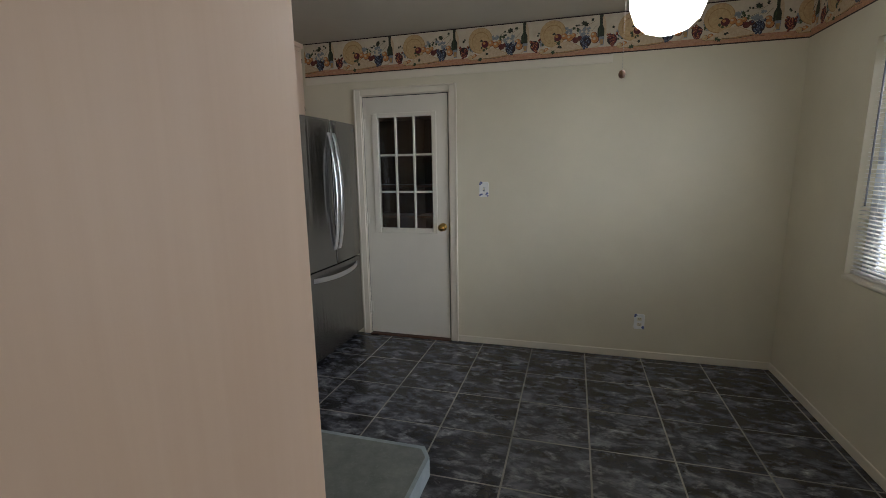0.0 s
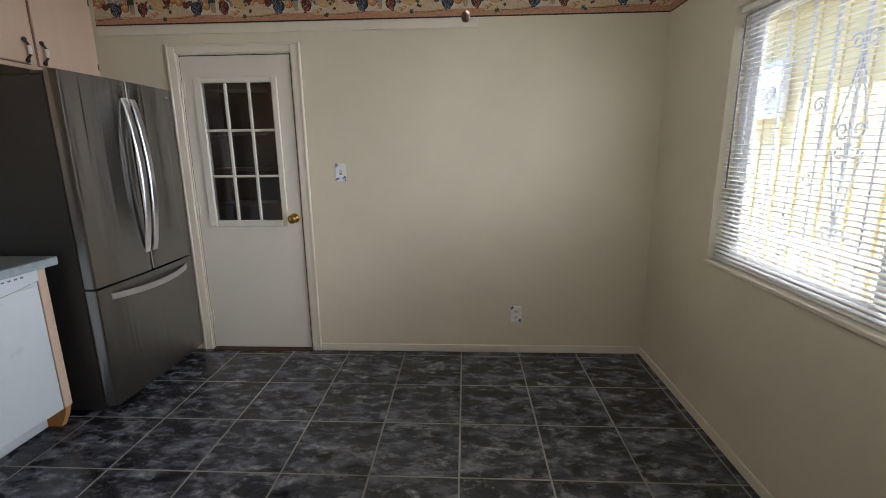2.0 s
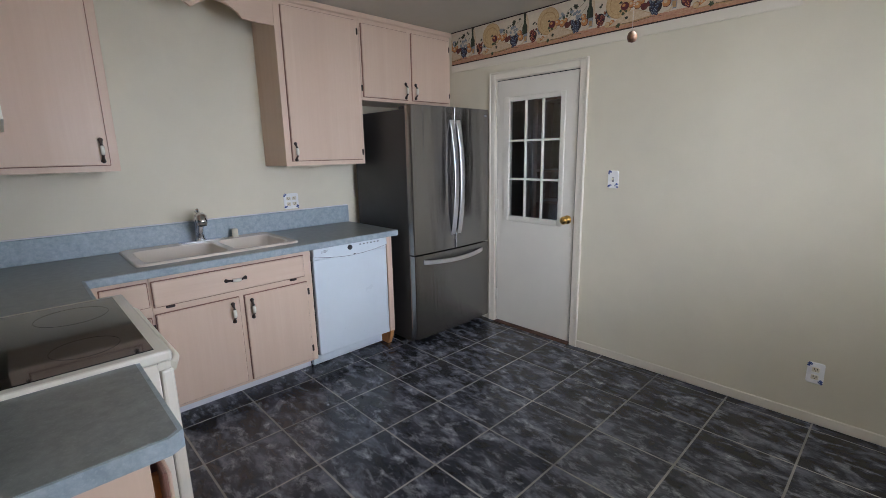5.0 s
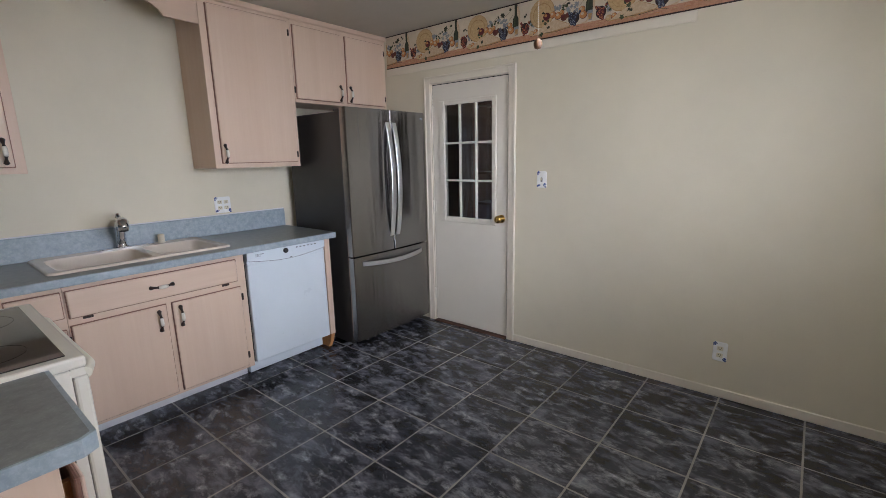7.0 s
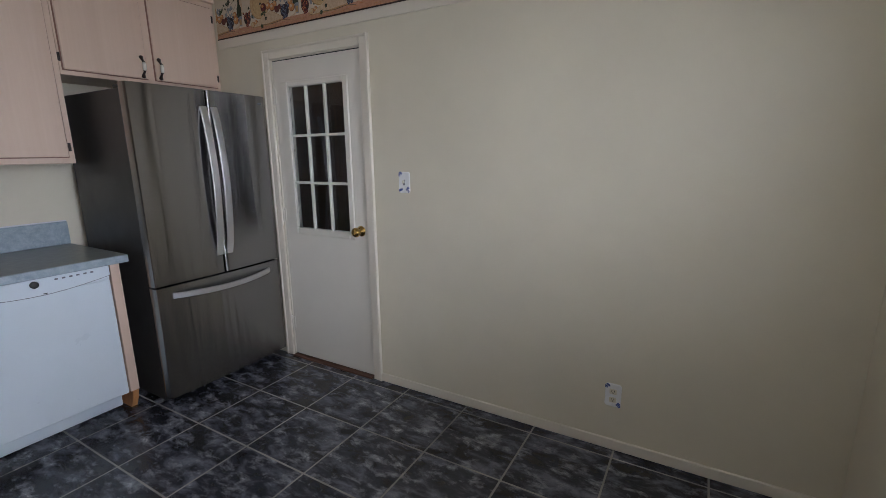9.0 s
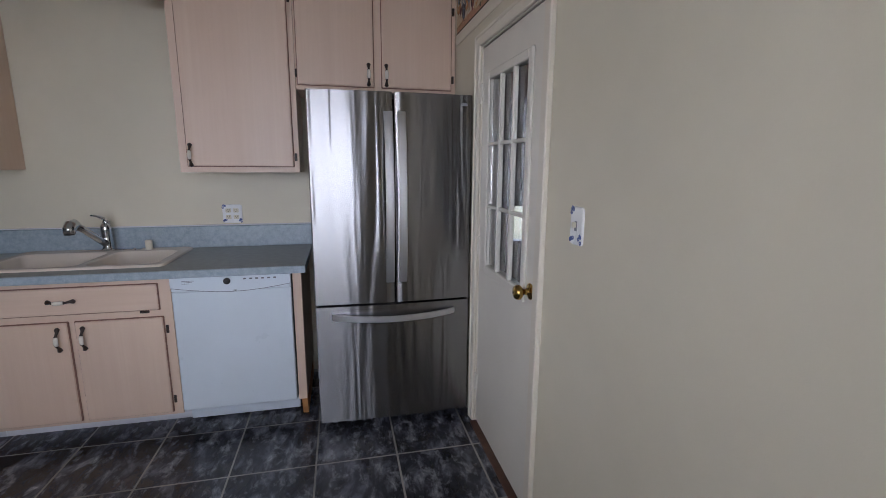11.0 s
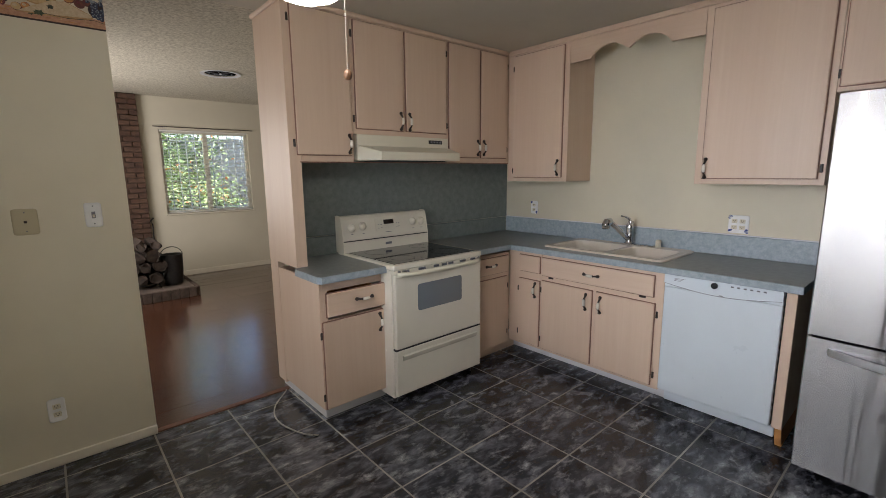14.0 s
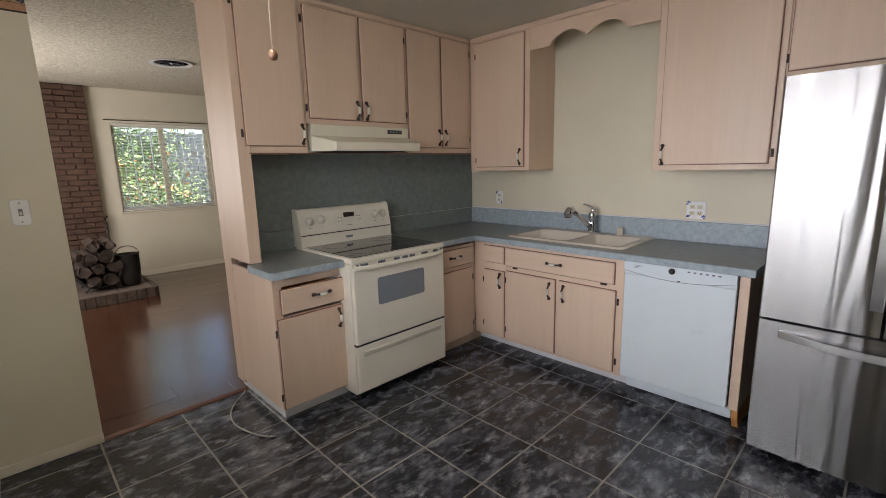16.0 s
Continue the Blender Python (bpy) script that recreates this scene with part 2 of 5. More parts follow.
def leaf_mat(name, lo, hi):
    m = Mat(name, lo, 0.5)
    isl = m.node("ShaderNodeNewGeometry")
    m.colour(m.ramp(isl.outputs["Random Per Island"], [(0.1, lo), (0.9, hi)]))
    return m.m


leaf_m = leaf_mat("garden_leaf", (0.10, 0.18, 0.05, 1), (0.34, 0.45, 0.18, 1))
flower_m = leaf_mat("orange_flower", srgb(0.95, 0.45, 0.2), srgb(0.97, 0.75, 0.35))
brick_m = wood("fireplace_brick", srgb(0.22, 0.15, 0.12), srgb(0.40, 0.295, 0.23), 0.8, (9, 9, 16), vary=True, dark=srgb(0.30, 0.19, 0.15)).m
mortar_m = mottled("mortar", srgb(0.28, 0.22, 0.185), srgb(0.37, 0.305, 0.26), 14, 0.9, depth=0.4)
hearth_brick_m = mottled("hearth_brick", srgb(0.25, 0.20, 0.175), srgb(0.38, 0.32, 0.28), 16, 0.8, depth=0.4)
stone_m = mottled("hearth_stone", srgb(0.29, 0.25, 0.225), srgb(0.42, 0.365, 0.33), 7, 0.6, depth=0.3)


# ---- mesh helpers ----
def box(bm, x0, x1, y0, y1, z0, z1, bevel=0.0, slot=0, seg=1):
    tmp = bmesh.new()
    bmesh.ops.create_cube(tmp, size=1.0)
    for v in tmp.verts:
        v.co = ((x0 + x1) / 2 + v.co.x * (x1 - x0), (y0 + y1) / 2 + v.co.y * (y1 - y0), (z0 + z1) / 2 + v.co.z * (z1 - z0))
    if bevel:
        bmesh.ops.bevel(tmp, geom=list(tmp.edges), offset=bevel, segments=seg, affect="EDGES", profile=0.5)
    bmesh.ops.recalc_face_normals(tmp, faces=list(tmp.faces))
    for f in tmp.faces:
        f.material_index = slot
    me = bpy.data.meshes.new("tmp")
    tmp.to_mesh(me)
    tmp.free()
    bm.from_mesh(me)
    bpy.data.meshes.remove(me)
    return bm


def boxed(*a, **k):
    return box(bmesh.new(), *a, **k)


def rings(bm, loops, slot=0, cap0=True, cap1=True, closed=False, smooth=True):
    """Skins a list of equal loops of points."""
    made = [[bm.verts.new(p) for p in loop] for loop in loops]
    n = len(made[0])
    pairs = list(zip(made, made[1:])) + ([(made[-1], made[0])] if closed else [])
    for a, b in pairs:
        for i in range(n):
            f = bm.faces.new((a[i], a[(i + 1) % n], b[(i + 1) % n], b[i]))
            f.material_index, f.smooth = slot, smooth
    if not closed:
        for flag, loop in ((cap0, made[0][::-1]), (cap1, made[-1])):
            if flag:
                bm.faces.new(loop).material_index = slot
    return bm


def tube(bm, pts, radii, seg=10, slot=0, flat=1.0, up=(0, 0, 1)):
    """A round (or flattened) tube along points."""
    pts = [Vector(p) for p in pts]
    if not isinstance(radii, (list, tuple)):
        radii = [radii] * len(pts)
    loops = []
    for i, p in enumerate(pts):
        d = (pts[min(i + 1, len(pts) - 1)] - pts[max(i - 1, 0)]).normalized()
        u = Vector(up)
        if abs(d.dot(u)) > 0.95:
            u = Vector((1, 0, 0))
        a = d.cross(u).normalized()
        b = a.cross(d).normalized()
        loops.append([p + radii[i] * (math.cos(k * 2 * math.pi / seg) * a + flat * math.sin(k * 2 * math.pi / seg) * b) for k in range(seg)])
    rings(bm, loops, slot)
    return bm


def lathe(bm, profile, at, axis=(0, 0, 1), seg=20, slot=0):
    """Turns (radius, height) pairs round an axis through a point."""
    q = Vector((0, 0, 1)).rotation_difference(Vector(axis))
    loops = [[Vector(at) + q @ Vector((max(r, 1e-4) * math.cos(k * 2 * math.pi / seg), max(r, 1e-4) * math.sin(k * 2 * math.pi / seg), h)) for k in range(seg)] for r, h in profile]
    return rings(bm, loops, slot)


def prism(bm, pts, axis, a0, a1, slot=0):
    """An outline of two coordinates drawn out along an axis ('x', 'y' or 'z')."""
    def place(p, a):
        return {"x": (a, p[0], p[1]), "y": (p[0], a, p[1]), "z": (p[0], p[1], a)}[axis]
    return rings(bm, [[place(p, a0) for p in pts], [place(p, a1) for p in pts]], slot, smooth=False)


def thing(name, at, label="", category="", group="", kind=""):
    ob = new(name)
    ob.location = at
    ob.empty_display_size = 0.1
    return tagged(ob, label, category, group, kind)


def world_at(ob):
    p = Vector(ob.location)
    return p + world_at(ob.parent) if ob.parent else p


def part(name, bm, material, parent=None, label="", kind=""):
    """One mesh object, given in world coordinates, under a thing or a part."""
    mats = material if isinstance(material, (list, tuple)) else [material]
    bmesh.ops.recalc_face_normals(bm, faces=list(bm.faces))
    if parent:
        bmesh.ops.translate(bm, verts=list(bm.verts), vec=-world_at(parent))
    me = bpy.data.meshes.new(name)
    bm.to_mesh(me)
    bm.free()
    for m in mats:
        me.materials.append(m)
    ob = new(name, me)
    if parent:
        ob.parent = parent
    return tagged(ob, label, kind=kind)


def structure(name, bm, material, label):
    return tagged(part(name, bm, material), label, kind="structure")


def single(name, bm, material, label, category, group=""):
    return tagged(part(name, bm, material), label, category, group)


# ---- large structure ----
# pale strip added outside to bounce sunlight towards the kitchen window
structure("bounce_pavement", boxed(XE + 0.14, 6.6, -8, 12, -0.25, -0.2), concrete, "pale concrete strip added beside the house to bounce sunlight")
structure("ground", boxed(-300, 300, -300, 300, -0.6, -0.25), ground_m, "dry bare ground round the house")
floor = structure("floor", boxed(-0.1, XE + 0.1, -0.02, YN + 0.1, -0.08, -0.0010), grout_m, "grey grout bed under dark slate-look floor tiles")
floor_living = structure("floor_living", boxed(XL, XE, YL, -0.03, -0.08, -0.006), dark_wood, "dark red-brown laminate plank floor")
structure("wall_west", boxed(XW - 0.12, XW, -0.118, YN, -0.1, H), wall_paint, "cream painted wall behind the sink")
structure("wall_range", boxed(XW, 2.18, -TW, 0.0, 0, H), wall_paint, "cream painted partition behind the range")
structure("wall_south", boxed(OPEN1, XE, -TW, 0.0, 0, H), wall_paint, "cream painted wall beside the living room opening")
# north wall round the door
bm = boxed(XW - 0.12, 0.826, YN, YN + 0.12, -0.1, H)
box(bm, 1.580, XE + 0.14, YN, YN + 0.12, -0.1, H)
box(bm, 0.826, 1.580, YN, YN + 0.12, 2.028, H)
structure("wall_north", bm, wall_paint, "cream painted wall with the panelled door")
# east wall round the window
WY0, WY1, WZ0, WZ1 = 0.92, 2.69, 0.855, 2.025
bm = boxed(XE, XE + 0.14, -TW, WY0, -0.1, H)
box(bm, XE, XE + 0.14, WY1, YN, -0.1, H)
box(bm, XE, XE + 0.14, WY0, WY1, -0.1, WZ0)
box(bm, XE, XE + 0.14, WY0, WY1, WZ1, H)
structure("wall_east", bm, wall_paint, "cream painted wall with the kitchen window")
structure("ceiling", boxed(XW - 0.12, XE + 0.14, -0.02, YN + 0.12, H, H + 0.1), ceiling_paint, "smooth painted kitchen ceiling")
bm = bmesh.new()
prism(bm, [(-0.02, H), (-0.02, H + 0.15), (YL - 0.1, H + 0.2), (YL - 0.1, H + 0.1)], "x", XL - 0.1, XE + 0.14)
structure("ceiling_living", bm, popcorn, "rough popcorn-textured living room ceiling")
# living room walls
FX0, FX1, FZ0, FZ1 = 0.86, 2.065, 0.925, 2.12
bm = boxed(XL - 0.1, FX0, YL - 0.12, YL, -0.1, 2.7)
box(bm, FX1, XE + 0.14, YL - 0.12, YL, -0.1, 2.7)
box(bm, FX0, FX1, YL - 0.12, YL, -0.1, FZ0)
box(bm, FX0, FX1, YL - 0.12, YL, FZ1, 2.7)
structure("wall_living_far", bm, living_paint, "off-white living room wall with a window")
structure("wall_living_west", boxed(XL - 0.1, XL, YL, -TW, -0.1, 2.7), living_paint, "off-white living room side wall")
structure("wall_living_north", boxed(XL, XW - 0.12, -TW, 0.0, -0.1, 2.7), living_paint, "off-white living room wall")
structure("wall_living_east", boxed(XE, XE + 0.14, YL, -TW, -0.1, 2.7), living_paint, "off-white living room side wall")
structure("roof", boxed(XL - 0.4, XE + 0.35, YL - 0.4, 6.2, 2.70, 2.80), ceiling_paint, "flat roof closing the house")
# porch room behind the glazed door
bm = boxed(-0.6, -0.5, YN + 0.12, 4.12, -0.1, 2.5)
box(bm, -0.6, -0.5, 4.62, 5.8, -0.1, 2.5)
box(bm, -0.6, -0.5, 4.12, 4.62, -0.1, 0.80)
box(bm, -0.6, -0.5, 4.12, 4.33, 1.10, 2.5)
box(bm, -0.6, -0.5, 4.33, 4.62, 1.86, 2.5)
box(bm, 2.9, 3.0, YN + 0.12, 5.8, -0.1, 2.5)
box(bm, -0.6, 3.0, 5.8, 5.9, -0.1, 2.5)
structure("wall_back_room", bm, dark_wood, "dark brown panelled back room walls")
structure("floor_back_room", boxed(-0.6, 3.0, YN + 0.12, 5.9, -0.1, -0.02), dark_wood, "dark back room floor")
structure("ceiling_back_room", boxed(-0.6, 3.0, YN + 0.12, 5.9, 2.5, 2.6), red_wood, "reddish wooden back room ceiling")

# ---- trim, opening and threshold ----
def trim(name, bm, label, material=None):
    return structure(name, bm, material or trim_paint, label)


trim("baseboard", boxed(1.632, XE - 0.012, YN - 0.012, YN, 0, 0.056, 0.004), "cream baseboard along the door wall")
trim("baseboard", boxed(XE - 0.012, XE, 0.012, YN, 0, 0.056, 0.004), "cream baseboard under the window")
trim("baseboard", boxed(OPEN1 - 0.002, XE - 0.012, 0, 0.012, 0, 0.056, 0.004), "cream baseboard beside the opening")
trim("baseboard", boxed(XL, 2.30, YL, YL + 0.014, 0, 0.075, 0.004), "pale baseboard under the living room window")
trim("trim", boxed(0.335, 2.755, YN - 0.008, YN, 2.138, 2.196, 0.003), "cream painted flat trim board under the border")
# door casing
for bm, what in ((boxed(0.779, 0.832, YN - 0.017, YN, 0, 2.072, 0.004), "hinge side"), (boxed(1.577, 1.632, YN - 0.017, YN, 0, 2.072, 0.004), "latch side"), (boxed(0.832, 1.577, YN - 0.017, YN, 2.022, 2.072, 0.004), "top")):
    trim("door_casing", bm, "cream painted door casing, " + what)
bm = boxed(0.772, 0.788, YN - 0.023, YN, 0, 2.079, 0.004)
box(bm, 1.623, 1.639, YN - 0.023, YN, 0, 2.079, 0.004)
box(bm, 0.788, 1.623, YN - 0.0228, YN, 2.063, 2.079, 0.004)
trim("door_casing", bm, "cream painted raised band round the door casing")
bm = boxed(0.826, 0.838, YN + 0.001, YN + 0.118, 0, 2.026, 0.002)
box(bm, 1.568, 1.580, YN + 0.001, YN + 0.118, 0, 2.026, 0.002)
box(bm, 0.838, 1.568, YN + 0.001, YN + 0.118, 2.017, 2.027, 0.002)
trim("door_jamb", bm, "cream painted door jamb")
trim("threshold", boxed(0.838, 1.568, YN - 0.03, YN + 0.1, -0.002, 0.010, 0.004), "dark wooden door threshold", dark_wood)
trim("threshold", boxed(OPEN0 - 0.02, OPEN1 + 0.0, -0.045, 0.0, -0.004, 0.007, 0.003), "reddish wooden transition strip in the opening", red_wood)

# ---- glazed door ----
door = thing("door_1", (1.2, YN, 0), "cream painted door with nine small glass panes", "door", kind="structure")
DY0, DY1 = YN + 0.006, YN + 0.044
bm = boxed(0.843, 0.965, DY0, DY1, 0.016, 2.0105)
box(bm, 1.435, 1.5615, DY0, DY1, 0.016, 2.0105)
box(bm, 0.965, 1.435, DY0, DY1, 0.016, 0.948, 0.0)
box(bm, 0.965, 1.435, DY0, DY1, 1.850, 2.0105, 0.0)
part("leaf", bm, door_paint, door)
bm = boxed(0.918, 0.972, DY0 - 0.013, DY0, 0.908, 1.882, 0.005)
box(bm, 1.430, 1.470, DY0 - 0.013, DY0, 0.908, 1.882, 0.005)
box(bm, 0.972, 1.430, DY0 - 0.0125, DY0, 0.908, 0.951, 0.005)
box(bm, 0.972, 1.430, DY0 - 0.0125, DY0, 1.846, 1.882, 0.005)
part("glazing_frame", bm, door_paint, door)
for x in (1.1235, 1.2795):
    part("muntin", boxed(x - 0.008, x + 0.008, DY0 - 0.010, DY0 + 0.012, 0.951, 1.846, 0.003), door_paint, door)
for z in (1.251, 1.549):
    part("muntin", boxed(0.972, 1.430, DY0 - 0.008, DY0 + 0.011, z - 0.008, z + 0.008, 0.003), door_paint, door)
gx, gz = (0.968, 1.1235, 1.2795, 1.433), (0.949, 1.251, 1.549, 1.848)
for i in range(3):
    for j in range(3):
        part("pane", boxed(gx[i], gx[i + 1], DY0 + 0.013, DY0 + 0.017, gz[j], gz[j + 1]), pane_m, door)
bm = lathe(bmesh.new(), [(0.033, 0), (0.033, 0.004), (0.026, 0.008), (0.012, 0.012), (0.011, 0.03), (0.02, 0.036), (0.029, 0.046), (0.030, 0.056), (0.024, 0.066), (0.012, 0.07), (0.0, 0.071)], (1.513, DY0, 0.965), (0, -1, 0), 24)
part("door_knob", bm, brass, door, "polished brass door knob")
part("latch_plate", boxed(1.562, 1.567, DY0 - 0.002, DY0 + 0.03, 0.935, 0.995, 0.001), brass, door, "brass latch plate")
for z in (0.25, 1.03, 1.80):
    bm = tube(bmesh.new(), [(0.838, DY0 - 0.006, z - 0.05), (0.838, DY0 - 0.006, z + 0.05)], 0.006, 8)
    box(bm, 0.838, 0.858, DY0 - 0.004, DY0 + 0.002, z - 0.045, z + 0.045, 0.001)
    part("hinge", bm, door_paint, door, "painted butt hinge")

# black strips set in the door gap to draw its shade
for bm in (boxed(1.5618, 1.5677, DY0 + 0.004, DY0 + 0.03, 0.016, 2.0105), boxed(0.838, 1.568, DY0 + 0.004, DY0 + 0.03, 2.0108, 2.0168), boxed(0.8383, 0.8427, DY0 + 0.004, DY0 + 0.03, 0.016, 2.0105)):
    part("gap_shade", bm, black, door, "black strip standing in for shade in the gap round the door")

# ---- back room seen through the panes ----
bm = bmesh.new()
prof = [(2.05 - 0.013 * k, 4.62 + 0.035 * math.sin(k * 1.1)) for k in range(52)]
loops = [[(x, y, z) for x, y in prof] for z in (0.02, 2.02)]
va = [[bm.verts.new(p) for p in loop] for loop in loops]
for i in range(len(prof) - 1):
    bm.faces.new((va[0][i], va[0][i + 1], va[1][i + 1], va[1][i])).smooth = True
curtain = part("curtain", bm, curtain_m)
curtain.modifiers.new("thick", "SOLIDIFY").thickness = 0.003
tagged(curtain, "dark brown pleated curtain hung in the back room", "curtain")
single("curtain_rod", tube(bmesh.new(), [(2.15, 4.62, 2.035), (1.3, 4.62, 2.035)], 0.012, 10), cast_iron, "thin black curtain rod over the brown curtain", "curtain rod")
shelf = thing("shelf_unit", (0.5, 5.6, 0), "dark wooden open shelf unit against brown panelling", "shelf")
for x in (-0.2, 0.55, 1.25):
    part("upright", boxed(x - 0.02, x + 0.02, 5.45, 5.8, -0.02, 2.1, 0.003), red_wood, shelf)
for z in (0.35, 0.8, 1.2, 1.6, 2.08):
    part("shelf_board", boxed(-0.2, 1.25, 5.45, 5.8, z, z + 0.03, 0.003), red_wood, shelf)
for y in (4.1, 4.7, 5.3):
    single("ceiling_beam", boxed(-0.5, 2.9, y - 0.045, y + 0.045, 2.36, 2.5, 0.004), red_wood, "reddish wooden beam across the back room", "beam", "beams in the back room")

# ---- wall plates ----
PRINT_SPOT = {}


def plate(kind, at, wall, w, h, material, label, group=""):
    """A cover plate with toggles or sockets. wall: 'n', 's' or 'w'."""
    t = thing(kind, at, label, "outlet" if "outlet" in kind else "switch", group)
    x, y, z = at

    def put(u0, u1, d0, d1, v0, v1, bevel=0.0):
        if wall == "n":
            return boxed(x + u0, x + u1, y - d1, y - d0, z + v0, z + v1, bevel)
        if wall == "s":
            return boxed(x - u1, x - u0, y + d0, y + d1, z + v0, z + v1, bevel)
        return boxed(x + d0, x + d1, y + u0, y + u1, z + v0, z + v1, bevel)
    def at_wall(u, v, d):
        return {"n": (x + u, y - d, z + v), "s": (x - u, y + d, z + v), "w": (x + d, y + u, z + v)}[wall]

    def outline(inset, d, r=0.013):
        a, b = w / 2 - inset, h / 2 - inset
        return [at_wall(cu * (a - r) + r * math.cos(radians(q)), cv * (b - r) + r * math.sin(radians(q)), d) for cu, cv, q0 in ((1, 1, 0), (-1, 1, 90), (-1, -1, 180), (1, -1, 270)) for q in (q0, q0 + 30, q0 + 60, q0 + 90)]
    part("cover_plate", rings(bmesh.new(), [outline(0, 0), outline(0, 0.003), outline(0.0015, 0.0055), outline(0.005, 0.007)], smooth=False), material, t)
    PRINT_SPOT[t.name] = at_wall
    return t, put


def screws(t, put, places):
    for u, v in places:
        part("screw", put(u - 0.003, u + 0.003, 0.007, 0.0085, v - 0.003, v + 0.003, 0.001), grey_print, t)


def sockets(t, put, us):
    for u in us:
        for v in (-0.021, 0.021):
            s = part("socket", put(u - 0.016, u + 0.016, 0.007, 0.0095, v - 0.013, v + 0.013, 0.003), ivory, t)
            for du in (-0.006, 0.006):
                part("slot", put(u + du - 0.0013, u + du + 0.0013, 0.0095, 0.0102, v - 0.001, v + 0.008), black, s)
            part("slot", put(u - 0.0025, u + 0.0025, 0.0095, 0.0102, v - 0.008, v - 0.004), black, s)


def flowers(t, put, spots):
    """Small blue flower sprigs printed on a plate: five petals and two leaves each."""
    rnd = random.Random(5)
    P = PRINT_SPOT[t.name]
    for u, v, s in spots:
        bm = bmesh.new()
        for f in range(4):
            cu, cv, lift = u + rnd.uniform(-s, s), v + rnd.uniform(-s, s), 0.0072 + 0.0001 * f
            for k in range(7):
                a = k * 2 * math.pi / 7 + rnd.uniform(-0.3, 0.3)
                q, r = 0.0042, rnd.uniform(0.0020, 0.0034)
                c0 = (cu + q * math.cos(a), cv + q * math.sin(a))
                rings(bm, [[P(c0[0] + r * math.cos(j * 1.047), c0[1] + r * math.sin(j * 1.047), lift + d) for j in range(6)] for d in (-0.0006, 0.00002 * k)], smooth=False)
        part("flower_print", bm, blue_print, t)


t, put = plate("light_switch", (1.851, YN, 1.270), "n", 0.074, 0.118, plate_m, "white ceramic switch plate with blue flowers")
part("toggle", put(-0.005, 0.005, 0.007, 0.02, -0.004, 0.012, 0.002), ivory, t)
part("toggle_slot", put(-0.007, 0.007, 0.0068, 0.0078, -0.015, 0.015), grey_print, t)
flowers(t, put, ((-0.02, 0.045, 0.010), (0.022, -0.04, 0.012), (-0.022, -0.045, 0.008)))
t, put = plate("wall_outlet", (3.030, YN, 0.286), "n", 0.074, 0.118, plate_m, "white outlet plate with blue flowers near the floor")
sockets(t, put, (0,))
flowers(t, put, ((-0.024, 0.045, 0.008), (0.024, -0.045, 0.008)))
t, put = plate("wall_outlet", (XW, 2.003, 1.127), "w", 0.118, 0.118, plate_m, "white double outlet plate with blue flowers over the counter")
sockets(t, put, (-0.023, 0.023))
flowers(t, put, ((-0.045, 0.045, 0.01), (0.045, -0.045, 0.01), (-0.045, -0.045, 0.007)))
t, put = plate("wall_outlet", (XW, 0.348, 1.155), "w", 0.074, 0.118, plate_m, "white single outlet plate with blue flowers by the corner")
sockets(t, put, (0,))
flowers(t, put, ((-0.024, 0.045, 0.008), (0.024, -0.045, 0.008)))
t, put = plate("light_switch", (3.189, 0, 1.288), "s", 0.072, 0.125, plate_m, "white toggle light switch beside the opening")
part("toggle", put(-0.005, 0.005, 0.007, 0.02, -0.012, 0.004, 0.002), ivory, t)
part("toggle_slot", put(-0.008, 0.008, 0.0068, 0.0078, -0.017, 0.017), grey_print, t)
screws(t, put, ((0, 0.045), (0, -0.045)))
t, put = plate("blank_switch_plate", (3.449, 0, 1.272), "s", 0.095, 0.125, aged_ivory, "yellowed ivory blank wall plate with a centre jack")
screws(t, put, ((0, 0.045), (0, -0.045)))
part("jack", put(-0.006, 0.006, 0.007, 0.012, -0.006, 0.006, 0.002), iron, t, "small dark jack")
t, put = plate("wall_outlet", (3.449, 0, 0.303), "s", 0.072, 0.125, plate_m, "white outlet plate low on the cream wall")
sockets(t, put, (0,))

# ---- cabinets ----
def handle_mesh(P, a, z, upright):
    """Bronze spade ends and a porcelain grip. P maps (along, out, up) to the world."""
    bm = bmesh.new()

    def q(u, out):
        return P(a, out, z + u) if upright else P(a + u, out, z)
    tube(bm, [q(-0.063, 0.002), q(-0.056, 0.006), q(-0.042, 0.012), q(-0.031, 0.023), q(-0.022, 0.028)], [0.005, 0.0125, 0.0075, 0.0055, 0.0085], 8, 0)
    tube(bm, [q(-0.022, 0.028), q(-0.010, 0.031), q(0.010, 0.031), q(0.022, 0.028)], [0.0085, 0.0102, 0.0102, 0.0085], 10, 1)
    tube(bm, [q(0.022, 0.028), q(0.031, 0.023), q(0.042, 0.012), q(0.056, 0.006), q(0.063, 0.002)], [0.0085, 0.0055, 0.0075, 0.0125, 0.005], 8, 0)
    return bm


